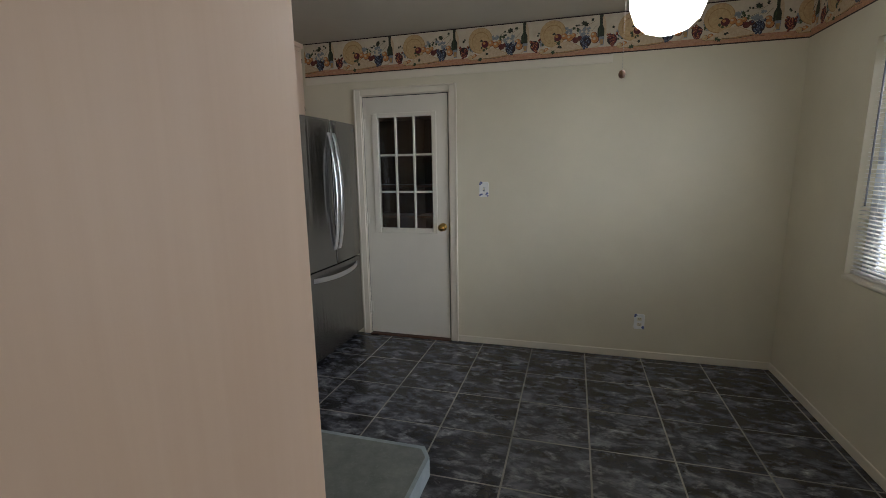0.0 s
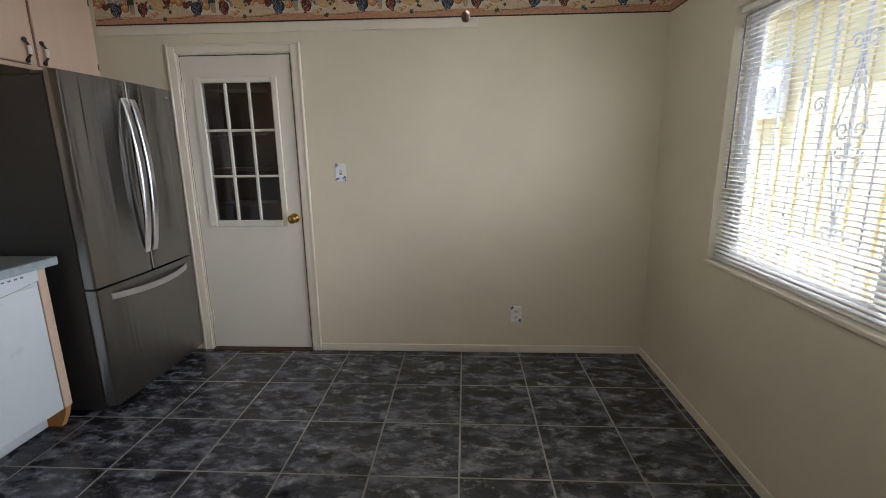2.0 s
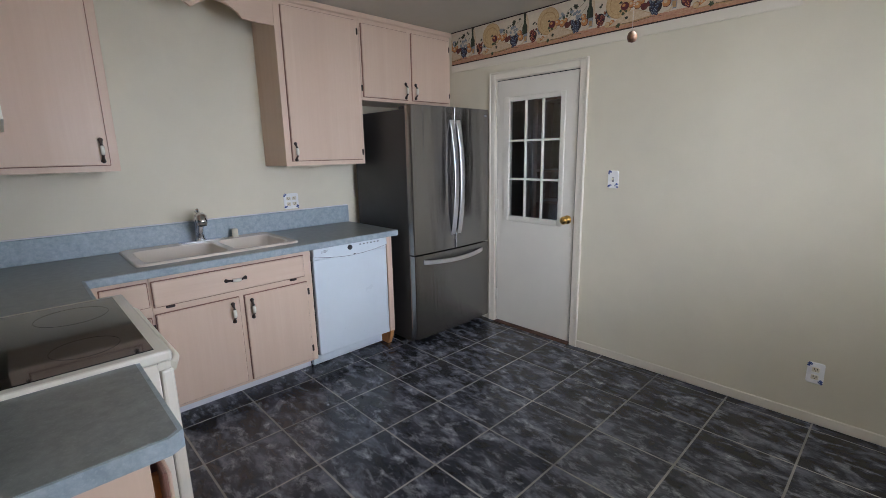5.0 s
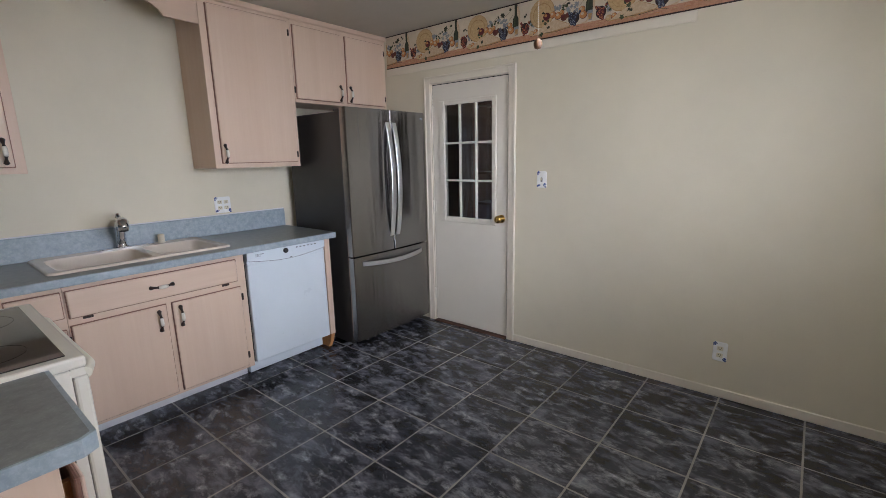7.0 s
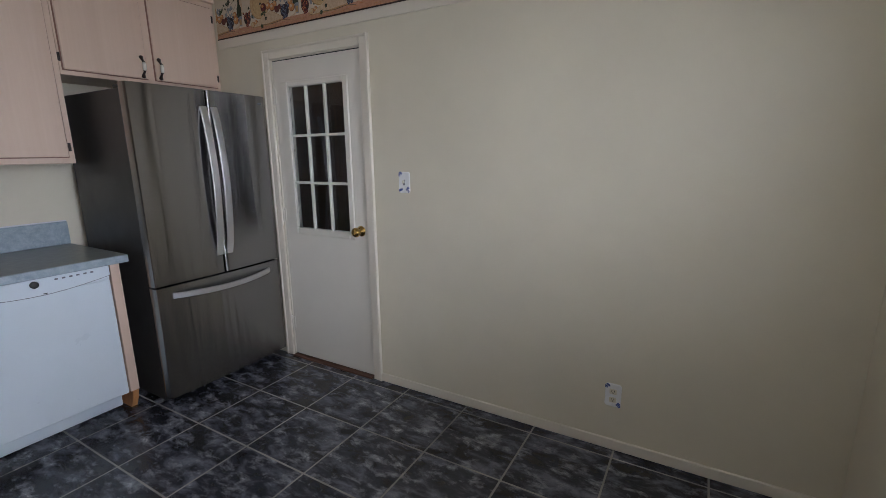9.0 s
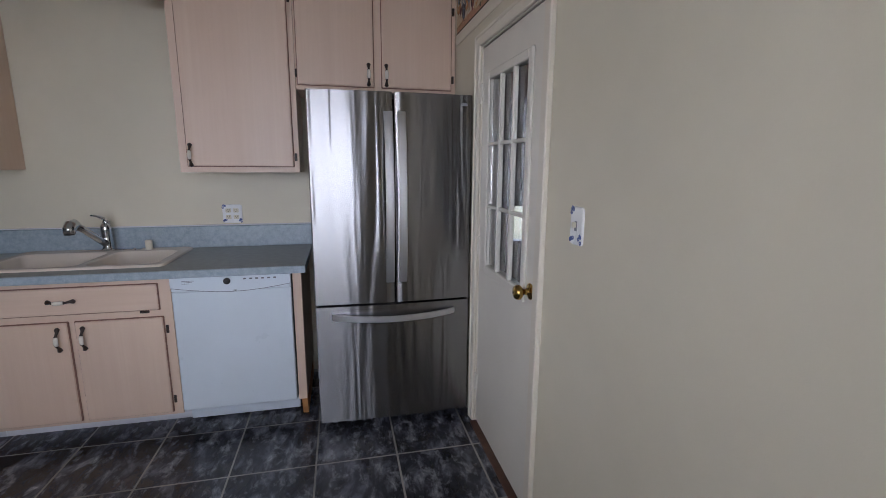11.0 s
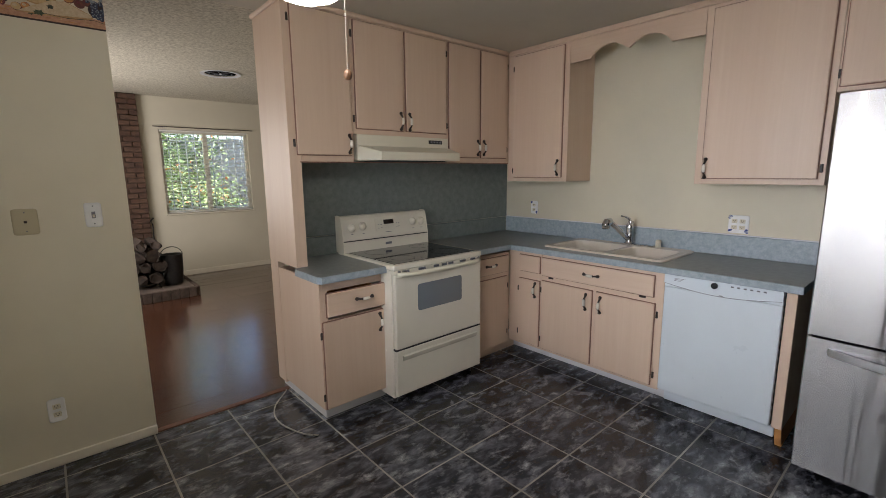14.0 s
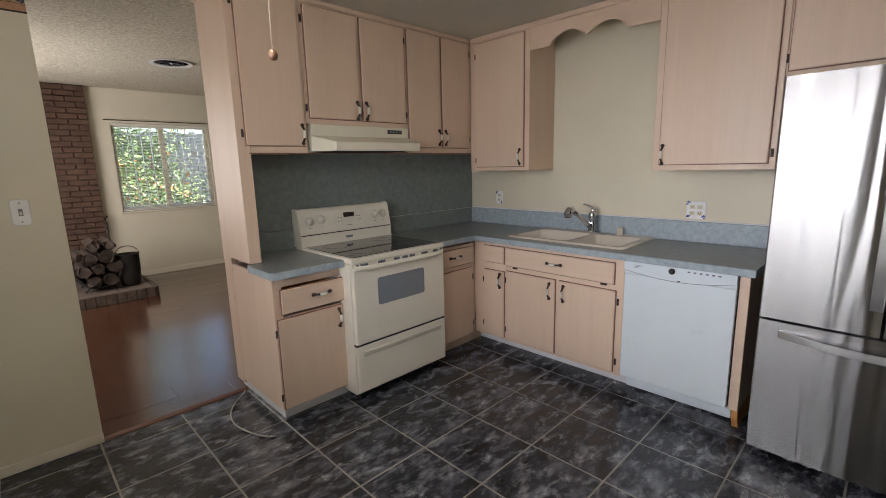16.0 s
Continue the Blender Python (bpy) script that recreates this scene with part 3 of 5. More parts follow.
def front(parent, plane, face, a0, a1, z0, z1, handle=None, hinges=(), name="door", out=0.0, grain=None):
    """A lipped door or drawer front on a face frame. plane 'x' faces +x (a = y); plane 'y' faces +y (a = x)."""
    def P(a, o, z):
        return (face + o + out, a, z) if plane == "x" else (a, face + o + out, z)

    def B(bm, lo, hi, o0, o1, v0, v1, bevel, slot):
        return box(bm, face + o0 + out, face + o1 + out, lo, hi, v0, v1, bevel, slot) if plane == "x" else box(bm, lo, hi, face + o0 + out, face + o1 + out, v0, v1, bevel, slot)
    bm = bmesh.new()
    B(bm, a0, a1, 0.0005, 0.011, z0, z1, 0.003, 1)
    B(bm, a0 + 0.0045, a1 - 0.0045, 0.0095, 0.019, z0 + 0.0045, z1 - 0.0045, 0.0035, 0)
    d = part(name, bm, [grain or (cab if z1 - z0 > 0.2 else cab_flat), cab_edge], parent)
    if handle:
        a, z, upright = handle
        part("handle", handle_mesh(lambda u, o, v: P(u, o + 0.018, v), a, z, upright), [iron, porcelain], d, "bronze handle with a white porcelain grip")
    for a, z, flat in hinges:
        w, h = (0.022, 0.007) if flat else (0.007, 0.022)
        bm = bmesh.new()
        B(bm, a - w, a + w, 0.0, 0.006, z - h, z + h, 0.002, 0)
        B(bm, a - w * 0.5, a + w * 0.5, 0.004, 0.012, z - h * 0.8, z + h * 0.8, 0.002, 0)
        part("hinge", bm, iron, d, "dark bronze hinge")
    return d


BF, UF = 0.581, 0.311               # faces of the base and wall cabinets
PINK = "pinkish pickled-wood "

# base cabinets along the sink wall
c = thing("base_cabinet", (0.3, 0.76, 0), PINK + "narrow base cabinet in the corner", "cabinet", "base cabinets")
part("body", boxed(XW + 0.004, BF, 0.5825, 0.900, 0.10, 0.876, 0.001), cab, c)
part("toe_kick", boxed(0.05, 0.452, 0.43, 0.900, 0.0, 0.10), white_paint, c, "white painted toe kick")
front(c, "x", BF, 0.688, 0.893, 0.706, 0.842, name="drawer_front")
front(c, "x", BF, 0.686, 0.893, 0.118, 0.652, (0.855, 0.575, True), ((0.678, 0.56, False), (0.678, 0.20, False)))
c = thing("sink_cabinet", (0.3, 1.35, 0), PINK + "double-door base cabinet under the sink", "cabinet", "base cabinets")
part("body", boxed(XW + 0.004, BF, 0.902, 1.810, 0.10, 0.70, 0.001), cab, c)
part("face_rail", boxed(0.545, BF, 0.902, 1.810, 0.70, 0.876, 0.001), cab, c)
part("toe_kick", boxed(0.05, 0.452, 0.902, 1.816, 0.0, 0.10), white_paint, c, "white painted toe kick")
front(c, "x", BF, 0.907, 1.756, 0.698, 0.842, (1.325, 0.772, False), ((0.985, 0.690, True), (1.68, 0.690, True)), name="drawer_front")
front(c, "x", BF, 0.907, 1.337, 0.118, 0.664, (1.292, 0.575, True), ((0.899, 0.585, False), (0.899, 0.19, False)))
front(c, "x", BF, 1.362, 1.768, 0.118, 0.664, (1.402, 0.575, True), ((1.777, 0.59, False), (1.777, 0.19, False)))
c = thing("cabinet_end_panel", (0.3, 2.44, 0), PINK + "end panel beside the dishwasher, chipped at the foot", "panel")
part("panel", boxed(XW + 0.004, 0.598, 2.418, 2.464, 0.120, 0.876, 0.002), cab, c)
bm = prism(bmesh.new(), [(0.02, 0.0), (0.540, 0.0), (0.556, 0.03), (0.572, 0.06), (0.580, 0.09), (0.590, 0.120), (0.02, 0.120)], "y", 2.432, 2.463)
part("bare_wood", bm, raw_wood, c, "bare splintered orange wood at the foot")

# base cabinets on the range wall
c = thing("base_cabinet", (0.83, 0.3, 0), PINK + "base cabinet between the corner and the range", "cabinet", "base cabinets")
part("body", boxed(BF + 0.003, 1.066, 0.004, BF, 0.10, 0.845, 0.001), cab, c)
part("toe_kick", boxed(0.46, 1.066, 0.05, 0.535, 0.0, 0.10), cab_flat, c, "recessed wooden toe kick")
front(c, "y", BF, 0.625, 1.060, 0.690, 0.828, (0.84, 0.765, False), name="drawer_front", out=0.012)
front(c, "y", BF, 0.625, 1.060, 0.088, 0.655, None, ((0.617, 0.57, False), (0.617, 0.18, False)))
c = thing("base_cabinet", (2.01, 0.3, 0), PINK + "base cabinet with a drawer slightly pulled out", "cabinet", "base cabinets")
X0, X1 = 1.790, 2.258
part("side_panel", boxed(X0, X0 + 0.018, 0.004, BF, 0.085, 0.876), cab, c)
part("side_panel", boxed(X1 - 0.018, X1, 0.004, BF, 0.085, 0.876, 0.0015), cab, c)
part("back_panel", boxed(X0 + 0.018, X1 - 0.018, 0.004, 0.02, 0.085, 0.876), cab, c)
part("body", boxed(X0 + 0.018, X1 - 0.018, 0.02, BF, 0.085, 0.64), cab, c)
for a, d in ((X0 + 0.018, X0 + 0.05), (X1 - 0.05, X1 - 0.018)):
    part("stile", boxed(a, d, BF - 0.02, BF - 0.0005, 0.64, 0.876), cab, c)
part("face_rail", boxed(X0 + 0.05, X1 - 0.05, BF - 0.02, BF - 0.0005, 0.815, 0.876), cab_flat, c)
bm = boxed(X0 + 0.07, X0 + 0.085, 0.12, BF + 0.020, 0.665, 0.785)
box(bm, X1 - 0.085, X1 - 0.07, 0.12, BF + 0.020, 0.665, 0.785)
box(bm, X0 + 0.085, X1 - 0.085, 0.12, 0.135, 0.665, 0.785)
box(bm, X0 + 0.085, X1 - 0.085, 0.135, BF + 0.020, 0.665, 0.675)
part("drawer_box", bm, raw_wood, c, "bare wooden drawer box")
front(c, "y", BF, X0 - 0.012, X1 - 0.026, 0.660, 0.808, (1.985, 0.742, False), name="drawer_front", out=0.020)
front(c, "y", BF, X0 - 0.004, X1 - 0.006, 0.088, 0.634, (1.866, 0.556, True), ((X1 - 0.001, 0.55, False), (X1 - 0.001, 0.165, False)))
part("toe_kick", boxed(X0 + 0.002, X1 - 0.032, -TW, 0.524, 0.0, 0.085), white_paint, c, "white painted toe kick")

# tall end panel of the range wall
ep = thing("end_panel", (2.22, 0.1, 0), PINK + "tall end panel beside the opening", "panel")
part("upper_panel", boxed(2.190, 2.262, -TW - 0.004, UF, 0.916, H - 0.001, 0.0015), cab, ep)
part("lower_panel", boxed(2.215, 2.259, -TW - 0.004, 0.003, 0.06, 0.9155), cab, ep)

# wall cabinets
def upper(name, at, body, label, plane):
    c = thing(name, at, label, "cabinet", "wall cabinets")
    part("body", boxed(*body, 0.0015), cab, c)
    return c


TOP = 2.462
c = upper("wall_cabinet", (2.03, 0.15, 1.56), (1.831, 2.189, 0.004, UF, 1.558, TOP), PINK + "tall single-door wall cabinet", "y")
front(c, "y", UF, 1.848, 2.218, 1.594, 2.432, (1.872, 1.668, True), ((2.228, 2.36, False), (2.228, 1.665, False)))
c = upper("wall_cabinet", (1.42, 0.15, 1.73), (1.019, 1.829, 0.004, UF, 1.735, TOP), PINK + "short double-door wall cabinet over the hood", "y")
front(c, "y", UF, 1.432, 1.812, 1.766, 2.428, (1.462, 1.833, True), ((1.822, 2.345, False), (1.822, 1.83, False)))
front(c, "y", UF, 1.032, 1.412, 1.766, 2.428, (1.388, 1.833, True), ((1.022, 2.345, False), (1.022, 1.83, False)))
c = upper("wall_cabinet", (0.66, 0.15, 1.56), (XW + 0.004, 1.017, 0.004, UF, 1.558, TOP), PINK + "corner wall cabinet with two narrow doors", "y")
front(c, "y", UF, 0.676, 1.008, 1.594, 2.430, (0.704, 1.675, True), ((1.014, 1.67, False),))
front(c, "y", UF, 0.338, 0.660, 1.594, 2.430, (0.634, 1.675, True), ((0.330, 2.35, False), (0.330, 1.67, False)))
c = upper("wall_cabinet", (0.15, 0.62, 1.405), (XW + 0.004, UF, UF + 0.004, 0.908, 1.404, TOP), PINK + "single-door wall cabinet in the corner", "x")
front(c, "x", UF, 0.384, 0.868, 1.434, 2.418, (0.836, 1.512, True), ((0.376, 2.32, False), (0.376, 1.49, False)))
c = upper("wall_cabinet", (0.15, 2.15, 1.40), (XW + 0.004, UF, 1.832, 2.464, 1.398, TOP), PINK + "wide single-door wall cabinet beside the refrigerator", "x")
front(c, "x", UF, 1.872, 2.436, 1.428, 2.408, (1.896, 1.492, True), ((2.446, 2.335, False), (2.446, 1.485, False)))
c = upper("wall_cabinet", (0.15, 2.92, 1.86), (XW + 0.004, UF, 2.466, 3.392, 1.862, TOP), PINK + "double-door wall cabinet over the refrigerator", "x")
front(c, "x", UF, 2.474, 2.905, 1.884, 2.398, (2.872, 1.955, True), ((2.470, 1.95, False),))
front(c, "x", UF, 2.946, 3.366, 1.884, 2.398, (2.974, 1.955, True), ((3.375, 2.33, False), (3.375, 1.95, False)))

# scalloped valance over the sink
low, high = 2.276, 2.345
line = [(0.910, low), (1.075, low + 0.004)]
for k in range(1, 12):
    s = k / 12
    line.append((1.075 + 0.28 * s, low + 0.012 + (high - low) * math.sin(math.pi * s) ** 0.8))
line.append((1.355, low + 0.022))
for k in range(1, 12):
    s = k / 12
    line.append((1.355 + 0.28 * s, low + 0.012 + (high - low) * math.sin(math.pi * s) ** 0.8))
line += [(1.635, low + 0.004), (1.830, low), (1.830, TOP), (0.910, TOP)]
bm = prism(bmesh.new(), line, "x", UF - 0.019, UF)
single("valance", bm, cab_flat, PINK + "scalloped valance between the wall cabinets", "valance")
# crown strips along the ceiling
for bm in (boxed(0.335, 2.262, UF, UF + 0.022, 2.437, H - 0.001, 0.006), boxed(2.262, 2.280, -TW, UF + 0.0, 2.437, H - 0.001, 0.006), boxed(UF, UF + 0.022, UF + 0.022, YN - 0.001, 2.427, H - 0.001, 0.006)):
    trim("crown_moulding", bm, "pinkish wooden crown strip over the wall cabinets", cab_flat)

# ---- counters and splashes ----
CF = 0.637
counter = thing("countertop", (0.3, 1.5, 0.876), "blue-grey mottled laminate countertop round the corner", "countertop")
SX0, SX1, SY0, SY1 = 0.025, 0.515, 0.905, 1.735
bm = boxed(XW + 0.003, CF - 0.004, 0.003, SY0, 0.8765, 0.914)
box(bm, XW + 0.003, SX0, SY0, SY1, 0.8765, 0.914)
box(bm, SX1, CF - 0.004, SY0, SY1, 0.8765, 0.914)
box(bm, XW + 0.003, CF - 0.004, SY1, 2.488, 0.8765, 0.914)
box(bm, CF - 0.004, 1.066, 0.003, CF - 0.004, 0.8765, 0.914)
bmesh.ops.remove_doubles(bm, verts=list(bm.verts), dist=1e-5)
part("top", bm, counter_m, counter)
for bm in (boxed(CF - 0.004, CF + 0.012, CF - 0.004, 2.492, 0.874, 0.9145, 0.003), boxed(CF + 0.012, 1.066, CF - 0.004, CF + 0.010, 0.874, 0.9145, 0.003), boxed(XW + 0.03, CF - 0.004, 2.488, 2.4915, 0.874, 0.9145, 0.001)):
    part("front_edge", bm, edge_m, counter, "pale blue laminate front edge")
part("backsplash", boxed(XW + 0.003, XW + 0.022, 0.022, 2.492, 0.9145, 1.052, 0.003), edge_m, counter, "pale blue laminate backsplash")
part("caulk_line", boxed(XW + 0.001, XW + 0.010, 0.022, 2.493, 1.052, 1.059, 0.002), white_paint, counter, "white caulk line")
part("side_splash", boxed(XW + 0.022, 1.066, 0.005, 0.022, 0.9145, 1.050, 0.002), splash_m, counter)
counter = thing("countertop", (2.05, 0.3, 0.876), "short blue-grey laminate countertop with a clipped corner", "countertop")
out = [(1.792, 0.003), (2.189, 0.003), (2.189, 0.300), (2.2705, 0.312), (2.277, 0.330), (2.277, 0.615), (2.262, CF), (1.792, CF)]
part("top", prism(bmesh.new(), out, "z", 0.8765, 0.9145), counter_m, counter)
inner = [(2.2705, 0.312), (2.277, 0.330), (2.277, 0.615), (2.262, CF), (1.792, CF)]
outer = [(2.274, 0.312), (2.284, 0.326), (2.284, 0.619), (2.266, CF + 0.010), (1.792, CF + 0.010)]
part("front_edge", prism(bmesh.new(), inner + outer[::-1], "z", 0.874, 0.9135), edge_m, counter, "pale blue laminate front edge")
part("side_splash", boxed(1.838, 2.189, 0.005, 0.022, 0.9145, 1.050, 0.002), splash_m, counter)
t = thing("wall_splash", (1.1, 0, 1.05), "grey mottled laminate sheet on the wall behind the range", "backsplash")
part("sheet", boxed(XW + 0.002, 2.189, 0.001, 0.010, 1.053, 1.560), splash_m, t)
part("sheet", boxed(1.066, 1.838, 0.001, 0.010, 0.30, 1.052), splash_m, t)

# ---- sink ----
sink = thing("kitchen_sink", (0.3, 1.32, 0.914), "biscuit enamel double-bowl drop-in sink", "sink")
bm = bmesh.new()
def rrect(x0, x1, y0, y1, r, z, n=5):
    pts = []
    for cx, cy, a in ((x1 - r, y1 - r, 0), (x0 + r, y1 - r, 90), (x0 + r, y0 + r, 180), (x1 - r, y0 + r, 270)):
        for k in range(n):
            an = radians(a + 90 * k / (n - 1))
            pts.append((cx + r * math.cos(an), cy + r * math.sin(an), z))
    return pts


rim_out = [rrect(-0.006, 0.540, 0.868, 1.772, 0.04, 0.915), rrect(-0.004, 0.538, 0.870, 1.770, 0.04, 0.922), rrect(0.006, 0.528, 0.880, 1.760, 0.04, 0.927)]
made = [[bm.verts.new(p) for p in loop] for loop in rim_out]
n = len(made[0])
for a, b in zip(made, made[1:]):
    for i in range(n):
        bm.faces.new((a[i], a[(i + 1) % n], b[(i + 1) % n], b[i])).smooth = True
bowls = [(0.110, 0.500, 0.915, 1.352), (0.110, 0.500, 1.385, 1.725)]
edges = [bm.edges.get((made[-1][i], made[-1][(i + 1) % n])) for i in range(n)]
for x0, x1, y0, y1 in bowls:
    loops = [rrect(x0, x1, y0, y1, 0.05, 0.927), rrect(x0 + 0.008, x1 - 0.008, y0 + 0.008, y1 - 0.008, 0.05, 0.917), rrect(x0 + 0.02, x1 - 0.02, y0 + 0.02, y1 - 0.02, 0.05, 0.77), rrect(x0 + 0.06, x1 - 0.06, y0 + 0.06, y1 - 0.06, 0.05, 0.745)]
    m2 = [[bm.verts.new(p) for p in loop] for loop in loops]
    for a, b in zip(m2, m2[1:]):
        for i in range(n):
            bm.faces.new((a[i], a[(i + 1) % n], b[(i + 1) % n], b[i])).smooth = True
    bm.faces.new(m2[-1])
    edges += [bm.edges.get((m2[0][i], m2[0][(i + 1) % n])) for i in range(n)]
bmesh.ops.triangle_fill(bm, use_beauty=True, edges=edges)
part("basin", bm, sink_m, sink)
for x, y in ((0.32, 1.13), (0.32, 1.555)):
    part("drain", lathe(bmesh.new(), [(0.045, 0.0), (0.045, 0.004), (0.036, 0.005), (0.03, 0.002), (0.0, 0.001)], (x, y, 0.745), seg=18), chrome, sink, "chrome drain")
faucet = thing("faucet", (0.055, 1.315, 0.927), "chrome single-lever faucet with pull-out spout", "faucet")
part("deck_plate", boxed(0.026, 0.082, 1.185, 1.445, 0.9265, 0.936, 0.004, 0, 2), chrome, faucet)
part("column", lathe(bmesh.new(), [(0.034, 0), (0.032, 0.008), (0.027, 0.016), (0.026, 0.10), (0.029, 0.118), (0.027, 0.140), (0.018, 0.156), (0.0, 0.160)], (0.055, 1.315, 0.936)), chrome, faucet)
part("spout", tube(bmesh.new(), [(0.060, 1.312, 0.968), (0.13, 1.300, 1.012), (0.22, 1.283, 1.075), (0.272, 1.274, 1.106)], [0.023, 0.019, 0.018, 0.020], 14), chrome, faucet)
part("spray_head", tube(bmesh.new(), [(0.262, 1.276, 1.100), (0.285, 1.271, 1.116), (0.308, 1.267, 1.112), (0.322, 1.264, 1.092), (0.326, 1.263, 1.068)], [0.020, 0.028, 0.032, 0.031, 0.026], 16), chrome, faucet)
part("spray_face", lathe(bmesh.new(), [(0.024, 0.0), (0.022, -0.004), (0.0, -0.004)], (0.326, 1.263, 1.068), seg=16), black, faucet, "dark rubber spray face")
part("lever", tube(bmesh.new(), [(0.050, 1.317, 1.070), (0.046, 1.318, 1.100), (0.066, 1.312, 1.122), (0.105, 1.302, 1.140), (0.145, 1.292, 1.148)], [0.020, 0.022, 0.016, 0.010, 0.008], 12, flat=0.6), chrome, faucet)
sp = thing("soap_dispenser", (0.055, 1.535, 0.927), "small beige plastic cap beside the faucet", "dispenser")
part("cap", lathe(bmesh.new(), [(0.022, 0), (0.022, 0.004), (0.019, 0.006), (0.020, 0.05), (0.016, 0.056), (0.0, 0.057)], (0.055, 1.535, 0.927)), ivory, sp)
single("sink_hole_cover", lathe(bmesh.new(), [(0.02, 0), (0.02, 0.003), (0.012, 0.007), (0, 0.008)], (0.055, 1.475, 0.927)), chrome, "flat chrome cover disc on the sink deck", "cover")

# ---- dishwasher ----
dw = thing("dishwasher", (0.3, 2.11, 0), "white built-in dishwasher under the counter", "dishwasher")
part("tub", boxed(0.06, 0.572, 1.818, 2.410, 0.119, 0.872), black, dw)
part("door_panel", boxed(0.572, 0.603, 1.819, 2.408, 0.122, 0.790, 0.004), white_plastic, dw)
pts = [(1.819, 0.870), (2.408, 0.870), (2.408, 0.815)] + [(2.408 - 0.589 * k / 14, 0.815 - 0.030 * math.sin(math.pi * k / 14)) for k in range(1, 14)] + [(1.819, 0.815)]
part("control_panel", prism(bmesh.new(), pts, "x", 0.573, 0.612), white_plastic, dw)
bm = boxed(0.572, 0.5995, 1.819, 2.408, 0.7915, 0.835)
part("handle_recess", bm, white_plastic, dw)
# grey tube draws the shadow line under the curved control panel
part("panel_shade_line", tube(bmesh.new(), [(0.609, 1.822 + 0.583 * k / 20, 0.8135 - 0.030 * math.sin(math.pi * k / 20)) for k in range(21)], 0.0022, 6), grey_print, dw)
part("dial", lathe(bmesh.new(), [(0.017, 0), (0.017, 0.01), (0.014, 0.013), (0, 0.014)], (0.612, 2.092, 0.842), (1, 0, 0)), black, dw, "small black dial")
for k in range(6):
    part("button", boxed(0.612, 0.6145, 2.172 + 0.030 * k, 2.186 + 0.030 * k, 0.846, 0.854, 0.001), grey_print, dw)
for k in range(3):
    part("label_bar", boxed(0.612, 0.6124, 1.875, 1.935 - 0.012 * k, 0.848 - 0.007 * k, 0.850 - 0.007 * k), grey_print, dw)
part("latch_slot", boxed(0.6125, 0.6135, 2.12, 2.136, 0.788, 0.792), black, dw)
part("kick_plate", boxed(0.455, 0.490, 1.819, 2.412, 0.012, 0.119, 0.002), white_plastic, dw)

# ---- refrigerator ----
fr = thing("refrigerator", (0.42, 2.955, 0), "stainless steel french-door refrigerator with bottom freezer", "refrigerator")
FY0, FY1, FX = 2.541, 3.369, 0.775
part("cabinet_body", boxed(0.05, 0.700, FY0 + 0.006, FY1 - 0.006, 0.025, 1.775, 0.004), fridge_side, fr, "dark grey steel sides")
def fridge_door(y0, y1, z0, z1):
    """A door with a slightly bowed front."""
    prof = []
    mid, half = (FY0 + FY1) / 2, (FY1 - FY0) / 2
    for k in range(13):
        y = y0 + (y1 - y0) * k / 12
        prof.append((FX + 0.012 - 0.016 * ((y - mid) / half) ** 2, y))
    prof[0], prof[-1] = (prof[0][0] - 0.006, y0), (prof[-1][0] - 0.006, y1)
    prof.insert(1, (prof[1][0] - 0.001, y0 + 0.006))
    prof.insert(-1, (prof[-2][0] - 0.001, y1 - 0.006))
    bm = bmesh.new()
    prism(bm, prof + [(0.712, y1), (0.712, y0)], "z", z0, z1)
    for f in bm.faces:
        f.smooth = len(f.verts) == 4
    return bm


def smooth_edges(ob, deg=40):
    ob.data.shade_smooth()
    ob.data.set_sharp_from_angle(angle=radians(deg))
    return ob


d1 = smooth_edges(part("door", fridge_door(FY0, 2.954, 0.726, 1.800), steel, fr))
d2 = smooth_edges(part("door", fridge_door(2.964, FY1, 0.726, 1.800), steel, fr))
d3 = smooth_edges(part("freezer_drawer", fridge_door(FY0, FY1, 0.058, 0.714), steel, fr))
part("door_gasket", boxed(0.700, 0.712, FY0 + 0.008, FY1 - 0.008, 0.06, 1.79), black, fr, "black door gasket")


def strap(pts, across, w, t):
    """A flat bar of width w and thickness t along points; across is its wide direction."""
    pts, across = [Vector(p) for p in pts], Vector(across)
    loops = []
    for i, p in enumerate(pts):
        d = (pts[min(i + 1, len(pts) - 1)] - pts[max(i - 1, 0)]).normalized()
        o = across.cross(d).normalized()
        h, k = w / 2, t / 2
        loops.append([p + across * u + o * v for u, v in ((-h, -k * 0.5), (-h, k * 0.5), (-h + 0.004, k), (h - 0.004, k), (h, k * 0.5), (h, -k * 0.5), (h - 0.004, -k), (-h + 0.004, -k))])
    return rings(bmesh.new(), loops, smooth=True)


for d, y in ((d1, 2.932), (d2, 2.998)):
    pts = [(FX + 0.010 + 0.050 * math.sin(math.pi * k / 24) ** 0.75, y, 0.838 + 0.868 * k / 24) for k in range(25)]
    smooth_edges(part("handle", strap(pts, (0, 1, 0), 0.043, 0.012), steel_bar, d, "flat bowed brushed steel handle"), 35)
pts = [(FX + 0.004 + 0.055 * math.sin(math.pi * k / 24) ** 0.75, 2.626 + 0.655 * k / 24, 0.648 + 0.012 * (2 * k / 24 - 1) ** 2) for k in range(25)]
smooth_edges(part("handle", strap(pts, (0, 0, 1), 0.034, 0.012), steel_bar, d3, "flat bowed brushed steel drawer handle"), 35)
bm = lathe(bmesh.new(), [(0.011, 0), (0.011, 0.0012), (0, 0.0013)], (FX - 0.001, 3.297, 1.752), (1, 0, 0), 18)
box(bm, FX - 0.002, FX + 0.0005, 3.312, 3.342, 1.745, 1.759)
part("badge", bm, grey_print, d2, "small grey maker's badge")
